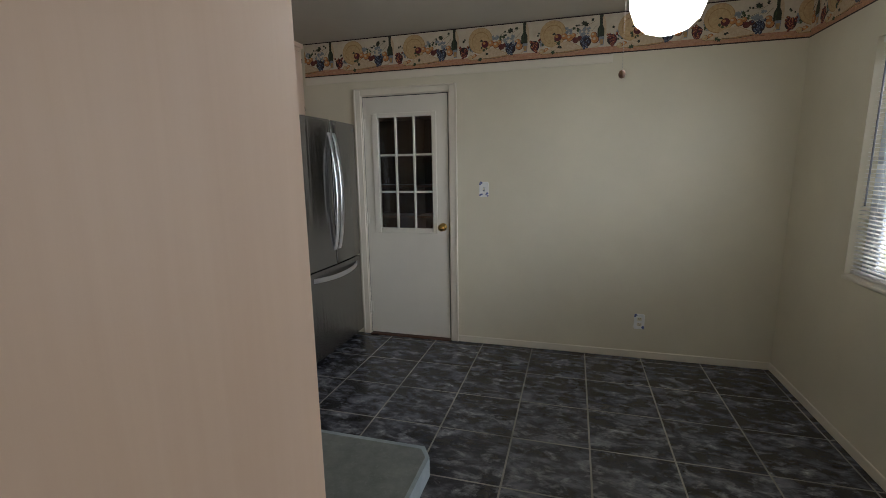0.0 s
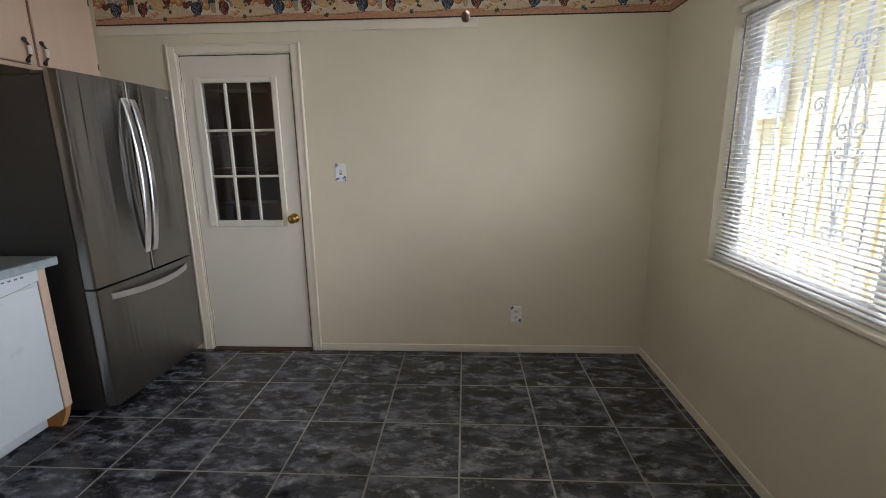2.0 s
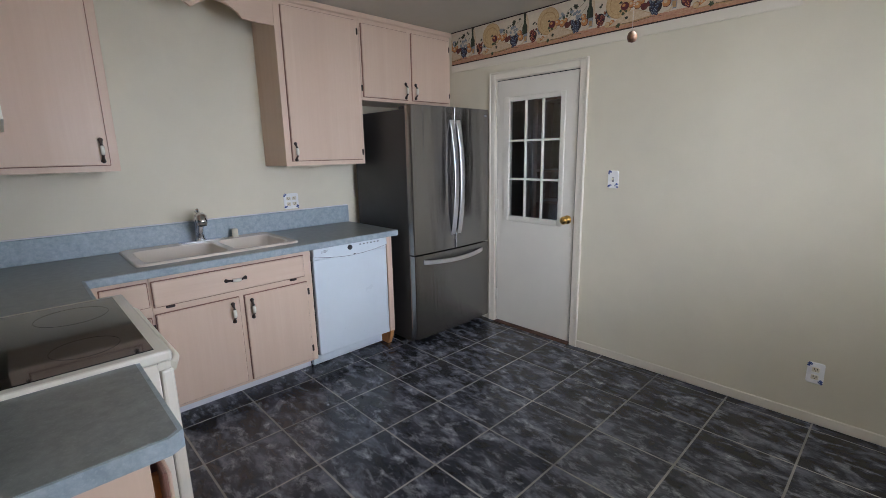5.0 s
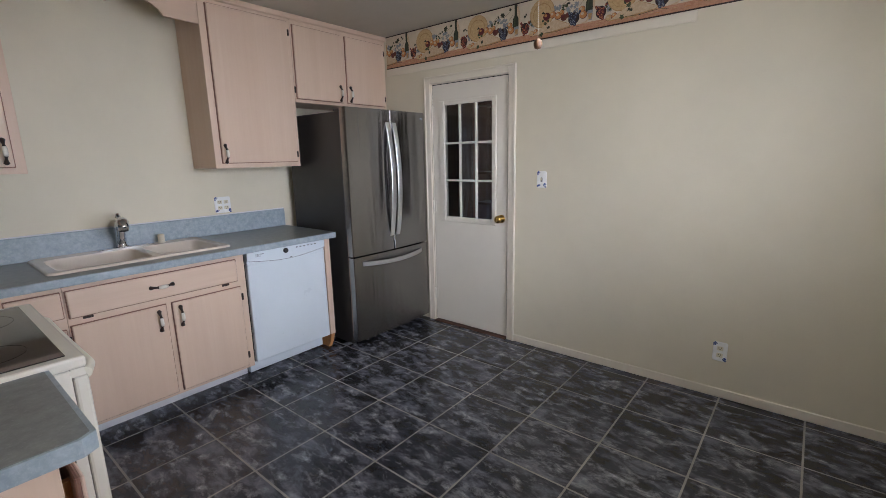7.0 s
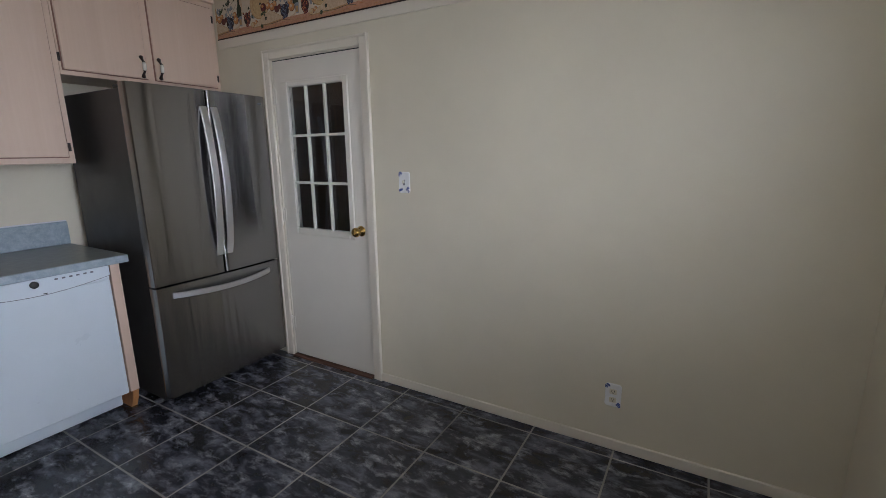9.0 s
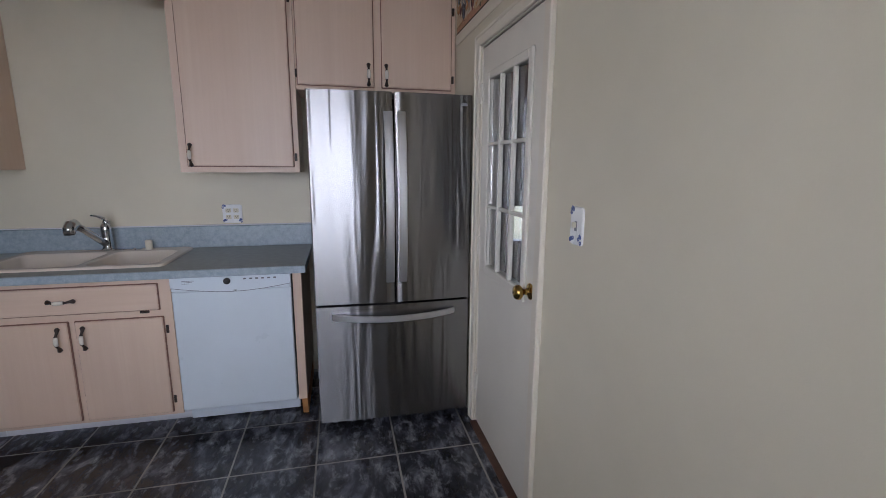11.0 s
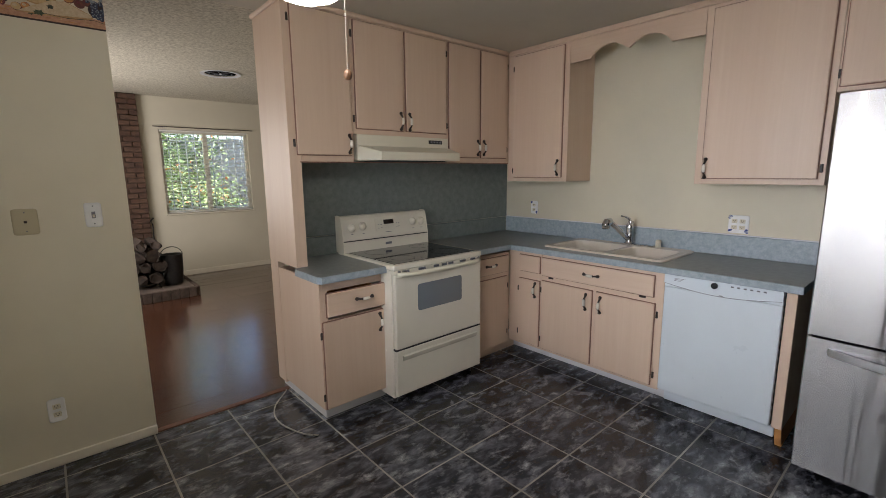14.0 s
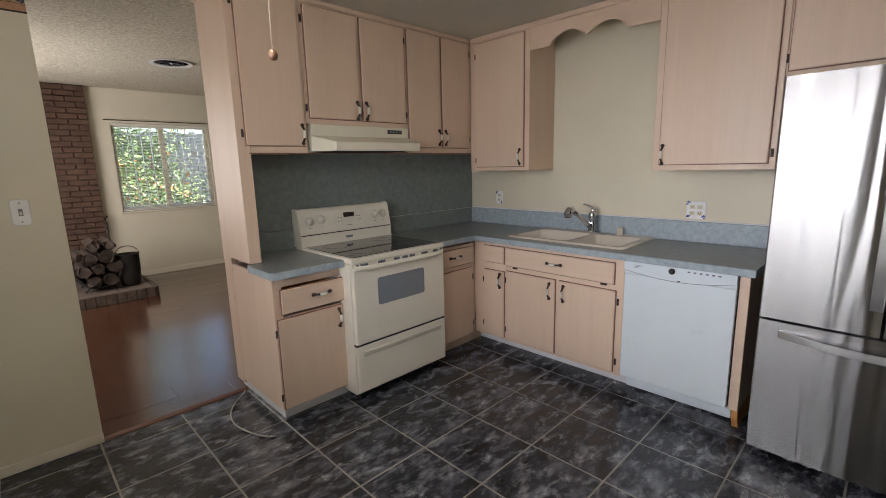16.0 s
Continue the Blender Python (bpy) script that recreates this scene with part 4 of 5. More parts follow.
for y in (FY0 + 0.05, 2.955, FY1 - 0.05):
    part("hinge_cover", boxed(0.62, 0.76, y - 0.035, y + 0.035, 1.776, 1.797, 0.006), fridge_side, fr)
for y in (2.60, 3.31):
    part("foot", lathe(bmesh.new(), [(0.02, 0), (0.02, 0.028), (0.0, 0.03)], (0.64, y, 0), seg=12), black, fr)
    part("foot", lathe(bmesh.new(), [(0.02, 0), (0.02, 0.028), (0.0, 0.03)], (0.12, y, 0), seg=12), black, fr)
part("base_grille", boxed(0.66, 0.70, FY0 + 0.02, FY1 - 0.02, 0.028, 0.056), black, fr)

def hoop(r, w, h, at, seg=40, drop=0.0):
    """A flat ring of width w and height h; drop tilts it like a cone."""
    prof = [(r, 0), (r, h), (r - w, h + drop), (r - w, drop)]
    loops = [[(at[0] + q * math.cos(2 * math.pi * k / seg), at[1] + q * math.sin(2 * math.pi * k / seg), at[2] + v) for q, v in prof] for k in range(seg)]
    return rings(bmesh.new(), loops, closed=True, smooth=False)


burner_m = Mat("burner_print", srgb(0.10, 0.10, 0.105), 0.15).m
# ---- range ----
rg = thing("range", (1.453, 0.4, 0), "bisque electric range with black glass cooktop", "stove")
RX0, RX1 = 1.073, 1.833
part("body", boxed(RX0, RX1, 0.045, 0.690, 0.05, 0.893, 0.003), enamel, rg)
part("cooktop_frame", boxed(RX0 - 0.003, RX1 + 0.003, 0.040, 0.728, 0.894, 0.928, 0.008, 0, 2), enamel, rg)
part("cooktop_glass", boxed(RX0 + 0.03, RX1 - 0.03, 0.135, 0.690, 0.927, 0.9305, 0.001), black_glass, rg, "black ceramic glass cooktop")
for x, y, r in ((1.27, 0.55, 0.105), (1.64, 0.55, 0.085), (1.27, 0.26, 0.075), (1.64, 0.26, 0.095)):
    part("burner_ring", hoop(r, 0.0025, 0.0004, (x, y, 0.9305)), burner_m, rg)
guard = part("backguard", prism(bmesh.new(), [(0.024, 0.925), (0.128, 0.925), (0.120, 1.000), (0.122, 1.006), (0.122, 1.022), (0.095, 1.160), (0.082, 1.180), (0.060, 1.186), (0.024, 1.182)], "x", RX0, RX1), enamel, rg)
part("guard_groove", boxed(RX0 + 0.002, RX1 - 0.002, 0.112, 0.1235, 1.0035, 1.010), black, guard)
for x0, x1 in ((RX0 - 0.004, RX0), (RX1, RX1 + 0.004)):
    part("end_cap", prism(bmesh.new(), [(0.022, 0.925), (0.132, 0.925), (0.126, 1.02), (0.098, 1.165), (0.084, 1.186), (0.06, 1.191), (0.022, 1.187)], "x", x0, x1), enamel, guard)
slope = Vector((0, 0.138, 0.027)).normalized()
def on_guard(x, z):
    return Vector((x, 0.122 - (z - 1.022) * 0.027 / 0.138, z))


for x, z in ((1.757, 1.100), (1.664, 1.106), (1.208, 1.106), (1.128, 1.106)):
    p = on_guard(x, z)
    k = part("knob", lathe(bmesh.new(), [(0.031, 0), (0.030, 0.006), (0.023, 0.010), (0.021, 0.022), (0.018, 0.025), (0, 0.026)], p, slope, 24), enamel, guard, "round bisque knob")
    box_bm = tube(bmesh.new(), [p + slope * 0.029 + Vector((0, 0, -0.017)), p + slope * 0.029 + Vector((0, 0, 0.017))], 0.004, 8)
    part("grip", box_bm, enamel, guard)
def guard_panel(x0, x1, z0, z1, lift):
    bm = bmesh.new()
    q = [on_guard(x, z) + slope * d for d in (-0.002, lift) for x, z in ((x0, z0), (x1, z0), (x1, z1), (x0, z1))]
    rings(bm, [q[:4], q[4:]], smooth=False)
    return bm


part("clock_panel", guard_panel(1.325, 1.555, 1.060, 1.146, 0.003), enamel, guard)
part("clock_display", guard_panel(1.392, 1.482, 1.105, 1.138, 0.005), black_glass, guard, "black clock display")
for x in (1.345, 1.365, 1.505, 1.530):
    for z in (1.080, 1.105):
        part("touch_mark", guard_panel(x - 0.006, x + 0.006, z - 0.002, z + 0.002, 0.0045), grey_print, guard)
part("label_bar", guard_panel(1.42, 1.47, 1.045, 1.049, 0.001), grey_print, guard)
for x in (1.757, 1.664, 1.208, 1.128):
    part("label_bar", guard_panel(x - 0.008, x + 0.008, 1.052, 1.056, 0.001), grey_print, guard)
part("badge", boxed(1.425, 1.480, 0.1235, 0.1260, 0.955, 0.972, 0.0005), grey_print, guard, "grey maker's badge")
od = part("oven_door", boxed(RX0 + 0.004, RX1 - 0.004, 0.694, 0.728, 0.386, 0.868, 0.008, 0, 2), enamel, rg)
bm = bmesh.new()
q = rrect(1.268, 1.655, 0.610, 0.785, 0.018, 0.0)
rings(bm, [[(x, 0.726, z) for x, z, _ in q], [(x, 0.7295, z) for x, z, _ in q]], smooth=False)
part("oven_window", bm, oven_glass, od, "grey-tinted oven window")
pts = [(RX0 + 0.02 + 0.72 * k / 20, 0.728 + 0.024 * min(1, 3.2 * math.sin(math.pi * k / 20)), 0.868 - 0.006 * math.sin(math.pi * k / 20)) for k in range(21)]
part("oven_handle", tube(bmesh.new(), pts, 0.012, 10, flat=1.3), hood_m, od, "almond bar handle")
for k, w in ((0.04, 0.02), (0.09, 0.055), (0.22, 0.055), (0.34, 0.045), (0.41, 0.045), (0.47, 0.045), (0.58, 0.055), (0.68, 0.045), (0.735, 0.016)):
    x = RX1 - k
    v = part("vent_slot", boxed(x - w / 2, x + w / 2, 0.690, 0.7265, 0.874, 0.890, 0.001), grey_print, rg)
    part("vent_gap", boxed(x - w / 2 + 0.003, x + w / 2 - 0.003, 0.7262, 0.7272, 0.8805, 0.8835), black, v)
part("vent_strip", boxed(RX0 + 0.004, RX1 - 0.004, 0.690, 0.722, 0.870, 0.893), enamel, rg)
dr = part("storage_drawer", boxed(RX0 + 0.004, RX1 - 0.004, 0.694, 0.726, 0.072, 0.374, 0.006, 0, 2), enamel, rg)
part("drawer_lip", prism(bmesh.new(), [(0.724, 0.300), (0.732, 0.312), (0.740, 0.336), (0.734, 0.342), (0.724, 0.342)], "x", RX0 + 0.05, RX1 - 0.05), enamel, dr)
part("door_gap", boxed(RX0 + 0.004, RX1 - 0.004, 0.690, 0.720, 0.374, 0.386), black, rg)
for x in (RX0 + 0.04, RX1 - 0.04):
    for y in (0.1, 0.64):
        part("foot", lathe(bmesh.new(), [(0.016, 0), (0.016, 0.05)], (x, y, 0), seg=10), black, rg)

# ---- range hood ----
hd = thing("range_hood", (1.415, 0.2, 1.56), "almond painted range hood under the short cabinet", "range hood")
bm = boxed(1.021, 1.812, 0.012, UF + 0.018, 1.566, 1.734, 0.002)
part("canopy", bm, hood_m, hd)
bm = bmesh.new()
back = [(1.812, 0.330, 1.5662), (1.021, 0.330, 1.5662), (1.021, 0.330, 1.662), (1.812, 0.330, 1.662)]
fore = [(1.728, 0.480, 1.5662), (1.045, 0.480, 1.5662), (1.045, 0.480, 1.620), (1.728, 0.480, 1.620)]
rings(bm, [back, fore], smooth=False)
part("visor", bm, hood_m, hd)
part("switch_panel", boxed(1.085, 1.215, 0.3285, 0.3315, 1.690, 1.716, 0.001), black, hd, "black switch panel")
for k in range(4):
    part("switch", boxed(1.098 + 0.028 * k, 1.114 + 0.028 * k, 0.3315, 0.3345, 1.697, 1.709, 0.001), grey_print, hd)
part("filter", boxed(1.15, 1.70, 0.06, 0.44, 1.560, 1.5655), black, hd, "dark grease filter")
part("trim_strip", boxed(0.30, 2.20, UF - 0.02, UF + 0.004, 1.5515, 1.5575), cab_edge, hd)

# ---- ceiling lamp with pull chain ----
GX, GY = 2.825, 1.805
lamp = thing("ceiling_light", (GX, GY, H), "lit white opal glass ceiling light with pull chain", "ceiling light")
part("canopy", lathe(bmesh.new(), [(0.085, 0.0), (0.085, -0.03), (0.03, -0.05), (0.02, -0.06), (0.02, -0.20), (0.06, -0.215), (0.075, -0.25), (0.0, -0.25)], (GX, GY, H), seg=28), white_paint, lamp)
globe = part("globe", lathe(bmesh.new(), [(0.062, -0.249), (0.095, -0.29), (0.122, -0.35), (0.130, -0.41), (0.126, -0.465), (0.108, -0.515), (0.075, -0.546), (0.038, -0.560), (0.0, -0.563)], (GX, GY, H), seg=36), globe_m, lamp, "glowing opal glass globe")
CX, CY, CZ = 2.677, 1.732, 1.762
bm = bmesh.new()
for k in range(130):
    z = CZ + 0.012 + k * 0.005
    if z > H - 0.215:
        break
    bmesh.ops.create_icosphere(bm, subdivisions=1, radius=0.0016, matrix=Matrix.Translation((CX, CY, z)))
part("pull_chain", bm, bead_m, lamp, "beaded metal pull chain")
part("chain_arm", tube(bmesh.new(), [(GX - 0.06, GY - 0.03, H - 0.215), (CX, CY, H - 0.215)], 0.003, 8), bead_m, lamp)
part("pull_ball", lathe(bmesh.new(), [(0.0, -0.015), (0.009, -0.012), (0.0122, -0.004), (0.0126, 0.002), (0.010, 0.010), (0.005, 0.014), (0.0, 0.0145)], (CX, CY, CZ), seg=16), ball_m, lamp, "small wooden ball")

# ---- kitchen window ----
win = thing("window_1", (XE + 0.07, (WY0 + WY1) / 2, WZ0), "white sliding window behind open blinds", "window", kind="structure")
for y0, y1, z0, z1 in ((WY0, WY0 + 0.05, WZ0, WZ1), (WY1 - 0.05, WY1, WZ0, WZ1), (WY0 + 0.05, WY1 - 0.05, WZ0, WZ0 + 0.05), (WY0 + 0.05, WY1 - 0.05, WZ1 - 0.05, WZ1), (1.78, 1.84, WZ0 + 0.05, WZ1 - 0.05)):
    part("window_frame", boxed(XE + 0.07, XE + 0.125, y0, y1, z0, z1, 0.004), vinyl, win)
for y0, y1 in ((WY0 + 0.05, 1.78), (1.84, WY1 - 0.05)):
    p = part("pane", boxed(XE + 0.095, XE + 0.099, y0, y1, WZ0 + 0.05, WZ1 - 0.05), pane_m, win)
    p.visible_shadow = False
for y0, y1 in ((WY0 + 0.05, WY0 + 0.095), (WY1 - 0.095, WY1 - 0.05)):
    part("sash_stile", boxed(XE + 0.078, XE + 0.094, y0, y1, WZ0 + 0.05, WZ1 - 0.05, 0.003), vinyl, win)
part("window_sill", boxed(XE - 0.010, XE + 0.07, WY0 - 0.004, WY1 + 0.004, WZ0 - 0.016, WZ0 + 0.006, 0.004), trim_paint, win)


def slat_mesh(length, along):
    """A shallow curved slat, 25 mm deep, centred on the origin."""
    bm = bmesh.new()
    sec = [(-0.0125, -0.0012), (-0.006, 0.0003), (0, 0.0009), (0.006, 0.0003), (0.0125, -0.0012)]
    sec = sec + [(u, v - 0.0007) for u, v in sec[::-1]]
    h = length / 2
    loops = [[(u, s, v) if along == "y" else (s, u, v) for u, v in sec] for s in (-h, h)]
    rings(bm, loops, smooth=False)
    me = bpy.data.meshes.new("slat")
    bmesh.ops.recalc_face_normals(bm, faces=list(bm.faces))
    bm.to_mesh(me)
    bm.free()
    me.materials.append(blind_m)
    return me


def blind(label, centre, length, z0, z1, along, tilt):
    """A venetian blind: head rail, slats, bottom rail, cords and wand."""
    x, y = centre
    b = thing("window_blind", (x, y, z1), label, "blind")
    def bar(w, h, za, inset=0.0):
        l = length / 2 - inset
        return boxed(x - w, x + w, y - l, y + l, za, za + h, 0.002) if along == "y" else boxed(x - l, x + l, y - w, y + w, za, za + h, 0.002)
    part("head_rail", bar(0.014, 0.026, z1 - 0.026), blind_m, b)
    part("bottom_rail", bar(0.013, 0.012, z0, 0.003), blind_m, b)
    me, n = slat_mesh(length - 0.008, along), int((z1 - z0 - 0.045) / 0.0205)
    for k in range(n):
        s = new("slat", me)
        s.parent = b
        s.location = (0, 0, z0 + 0.022 + k * 0.0205 - z1)
        s.rotation_euler = (0, radians(tilt + random.uniform(-1.5, 1.5)), 0) if along == "y" else (radians(tilt + random.uniform(-1.5, 1.5)), 0, 0)
    for f in (-0.36, 0.0, 0.36):
        o = f * length
        p0 = (x, y + o, z0 + 0.01) if along == "y" else (x + o, y, z0 + 0.01)
        part("ladder_cord", tube(bmesh.new(), [p0, (p0[0], p0[1], z1 - 0.02)], 0.0009, 6), blind_m, b)
    return b


blind("white vinyl venetian blind, slats open, in the kitchen window", (XE + 0.034, (WY0 + WY1) / 2), WY1 - WY0 - 0.012, WZ0 + 0.012, WZ1 - 0.003, "y", -5)
single("blind_wand", tube(bmesh.new(), [(XE + 0.012, WY1 - 0.065, WZ1 - 0.05), (XE + 0.010, WY1 - 0.070, 1.22)], 0.004, 6), grey_print, "thin clear plastic wand hanging by the blind", "wand")

# security grille outside
gr = thing("security_grille", (XE + 0.24, 1.8, 0.8), "pale painted iron window grille with scrolls", "grille")
gx = XE + 0.24
ys = [0.993 + 0.14 * k for k in range(13)]
for y in ys:
    part("bar", boxed(gx - 0.006, gx + 0.006, y - 0.006, y + 0.006, 0.74, 2.14, 0.001), bar_m, gr)
for z in (0.80, 2.08):
    part("rail", boxed(gx - 0.008, gx + 0.008, ys[0] - 0.05, ys[-1] + 0.05, z - 0.008, z + 0.008, 0.001), bar_m, gr)


def scroll(y, z, r, turn, side):
    pts = []
    for k in range(22):
        a = turn + side * k * 0.33
        q = r * (1 - 0.035 * k)
        pts.append((gx, y + q * math.cos(a), z + q * math.sin(a)))
    return pts


for yc in (ys[1], ys[5], ys[9]):
    for s in (-1, 1):
        for z, t in ((1.79, 0.4), (1.47, -2.2), (1.39, 2.2), (1.06, -0.4)):
            part("scroll", tube(bmesh.new(), scroll(yc + s * 0.036, z, 0.034, t if s > 0 else math.pi - t, s), 0.0048, 6), bar_m, gr)
        for za, zb in ((1.78, 1.47), (1.07, 1.39)):
            pts = [(gx, yc + s * (0.004 + 0.072 * (k / 8) ** 1.3), za + (zb - za) * k / 8) for k in range(9)]
            part("scroll", tube(bmesh.new(), pts, 0.0048, 6), bar_m, gr)
for yc in (ys[2], ys[6], ys[10]):
    for z, t in ((1.575, 0.4), (1.275, -0.4)):
        part("scroll", tube(bmesh.new(), scroll(yc + 0.036, z, 0.034, math.pi - t, -1 if t > 0 else 1), 0.0048, 6), bar_m, gr)

for y in (ys[0] - 0.04, ys[6] - 0.07, ys[-1] + 0.04):
    for z in (0.80, 2.08):
        part("bracket", tube(bmesh.new(), [(XE + 0.139, y, z), (gx, y, z)], 0.008, 8), bar_m, gr)

# ---- neighbour's wall and yard outside the kitchen window ----
nb = thing("neighbour_house", (6.6, 2.0, -0.25), "cream board-sided neighbouring house wall in sun", "house")
part("wall", boxed(6.6, 6.75, -6.0, 12.0, -0.3, 3.0), stucco, nb)
for k in range(46):
    y = -5.8 + 0.38 * k
    part("batten", boxed(6.575, 6.6, y - 0.022, y + 0.022, -0.2, 2.95), stucco, nb)
part("roof", boxed(6.2, 9.0, -6.2, 12.2, 3.0, 3.12, 0.01), ceiling_paint, nb)
mt = thing("meter_box", (6.5, 6.62, 1.85), "pale grey electric meter box with a round dial", "meter box")
part("case", boxed(6.46, 6.574, 6.30, 6.95, 1.75, 2.44, 0.01), vinyl, mt)
part("dial", lathe(bmesh.new(), [(0.13, 0), (0.13, 0.05), (0.11, 0.07), (0, 0.075)], (6.46, 6.50, 2.08), (-1, 0, 0), 24), vinyl, mt)

# ---- living room ----
bm = boxed(2.30, XE, YL, YL + 0.075, 0, 2.56)
fp = structure("chimney_breast", bm, mortar_m, "recessed mortar of the brown brick chimney wall")
hearth = thing("hearth", (3.0, -3.8, 0), "low grey-brown stone hearth slab", "hearth")
part("slab", boxed(2.085, XE - 0.001, YL + 0.11, -3.19, 0.0, 0.088, 0.006), stone_m, hearth)
xs = [2.09, 2.42, 2.80, 3.18, 3.56, XE - 0.002]
for a, b in zip(xs, xs[1:]):
    for y0, y1 in ((YL + 0.11, -4.02), (-4.02, -3.6), (-3.6, -3.20)):
        part("flagstone", boxed(a + 0.003, b - 0.003, y0 + 0.003, y1 - 0.003, 0.0885, 0.122, 0.006), stone_m, hearth)
for k in range(19):
    part("edge_brick", boxed(2.083 + 0.0955 * k + 0.003, 2.083 + 0.0955 * (k + 1) - 0.003, -3.197, -3.155, 0.0, 0.123, 0.005), hearth_brick_m, hearth)
for k in range(13):
    part("edge_brick", boxed(2.045, 2.087, YL + 0.11 + 0.0975 * k + 0.003, YL + 0.11 + 0.0975 * (k + 1) - 0.003, 0.0, 0.123, 0.005), hearth_brick_m, hearth)
rack = thing("log_rack", (2.56, -3.62, 0.122), "black iron log rack on the hearth", "log rack")
LX, LY, LZ = 2.56, -3.60, 0.122
for dy in (-0.17, 0.17):
    pts = [(LX + 0.235 * math.cos(radians(a)), LY + dy, LZ + 0.30 + 0.26 * math.sin(radians(a))) for a in range(165, 376, 15)]
    part("hoop", tube(bmesh.new(), pts, 0.010, 8, flat=1.6), cast_iron, rack)
    for s in (-1, 1):
        part("foot", tube(bmesh.new(), [(LX + s * 0.10, LY + dy, LZ + 0.065), (LX + s * 0.15, LY + dy, LZ + 0.004)], 0.010, 8), cast_iron, rack)
bm = bmesh.new()
sec = [(LX + 0.237 * math.cos(radians(a)), LZ + 0.30 + 0.262 * math.sin(radians(a))) for a in range(180, 361, 12)]
va = [[bm.verts.new((x, LY + d, z)) for x, z in sec] for d in (-0.17, 0.17)]
for i in range(len(sec) - 1):
    bm.faces.new((va[0][i], va[0][i + 1], va[1][i + 1], va[1][i])).smooth = True
sh = part("side_sheet", bm, cast_iron, rack)
sh.modifiers.new("thick", "SOLIDIFY").thickness = 0.006


def log(x, z, r, seed):
    """A split log with rough bark, lying front to back."""
    rnd = random.Random(seed)
    n = 11
    shape = [r * (0.72 + 0.4 * rnd.random()) for _ in range(n)]
    loops = []
    for k in range(5):
        y = LY - 0.24 + 0.48 * k / 4
        loops.append([(x + s * math.cos(2 * math.pi * i / n) * (1 + 0.08 * rnd.uniform(-1, 1)), y + 0.03 * rnd.uniform(-1, 1) * (k in (0, 4)), z + s * math.sin(2 * math.pi * i / n) * (1 + 0.08 * rnd.uniform(-1, 1))) for i, s in enumerate(shape)])
    bm = rings(bmesh.new(), loops, 0, smooth=False)
    bm.faces.ensure_lookup_table()
    for f in bm.faces:
        if len(f.verts) > 4 or rnd.random() < 0.25:
            f.material_index = 1
    return single("firewood_log", bm, [bark, log_end], "split brown firewood log stacked in the iron rack", "log", "stacked firewood")


for n, (dx, dz, r) in enumerate(((-0.10, 0.13, 0.075), (0.06, 0.125, 0.075), (-0.15, 0.27, 0.075), (0.0, 0.265, 0.07), (0.14, 0.26, 0.07), (-0.09, 0.40, 0.075), (0.07, 0.395, 0.075), (0.16, 0.42, 0.05), (-0.13, 0.53, 0.06), (0.02, 0.53, 0.065))):
    log(LX + dx, LZ + dz, r, n)
bucket = thing("ash_bucket", (2.26, -3.50, 0.122), "black iron ash bucket beside the firewood", "bucket")
part("shell", lathe(bmesh.new(), [(0.075, 0.0), (0.10, 0.02), (0.118, 0.20), (0.122, 0.38), (0.126, 0.385), (0.112, 0.386), (0.10, 0.2), (0.0, 0.19)], (2.26, -3.50, 0.122), seg=24), cast_iron, bucket)
part("bail_handle", tube(bmesh.new(), [(2.26 + 0.124 * math.cos(radians(a)), -3.50, 0.49 + 0.11 * math.sin(radians(a))) for a in range(0, 181, 15)], 0.005, 6), cast_iron, bucket)
tool = thing("fire_poker", (2.28, -4.30, 0.122), "black iron fire poker leaning by the brick", "poker")
part("shaft", tube(bmesh.new(), [(2.30, -4.36, 0.124), (2.28, -4.44, 0.80)], 0.007, 8), cast_iron, tool)
part("grip", tube(bmesh.new(), [(2.28, -4.44, 0.80), (2.30, -4.44, 0.86), (2.26, -4.44, 0.90)], 0.011, 8), cast_iron, tool)

# living room window
wn = thing("window_2", (1.46, YL, FZ0), "sliding living room window with a garden behind", "window", kind="structure")
for x0, x1, z0, z1 in ((FX0, FX0 + 0.045, FZ0, FZ1), (FX1 - 0.045, FX1, FZ0, FZ1), (FX0 + 0.045, FX1 - 0.045, FZ0, FZ0 + 0.045), (FX0 + 0.045, FX1 - 0.045, FZ1 - 0.045, FZ1), (1.435, 1.50, FZ0 + 0.045, FZ1 - 0.045)):
    part("window_frame", boxed(x0, x1, YL - 0.10, YL - 0.055, z0, z1, 0.004), trim_paint, wn)
for x0, x1 in ((FX0 + 0.045, 1.435), (1.50, FX1 - 0.045)):
    p = part("pane", boxed(x0, x1, YL - 0.08, YL - 0.076, FZ0 + 0.045, FZ1 - 0.045), pane_m, wn)
    p.visible_shadow = False
part("window_sill", boxed(FX0 - 0.01, FX1 + 0.01, YL - 0.05, YL + 0.018, FZ0 - 0.018, FZ0 + 0.004, 0.004), trim_paint, wn)
blind("cream venetian blind, slats open, in the living room window", (1.4625, YL - 0.022), FX1 - FX0 - 0.01, FZ0 + 0.012, FZ1 - 0.003, "x", -12)

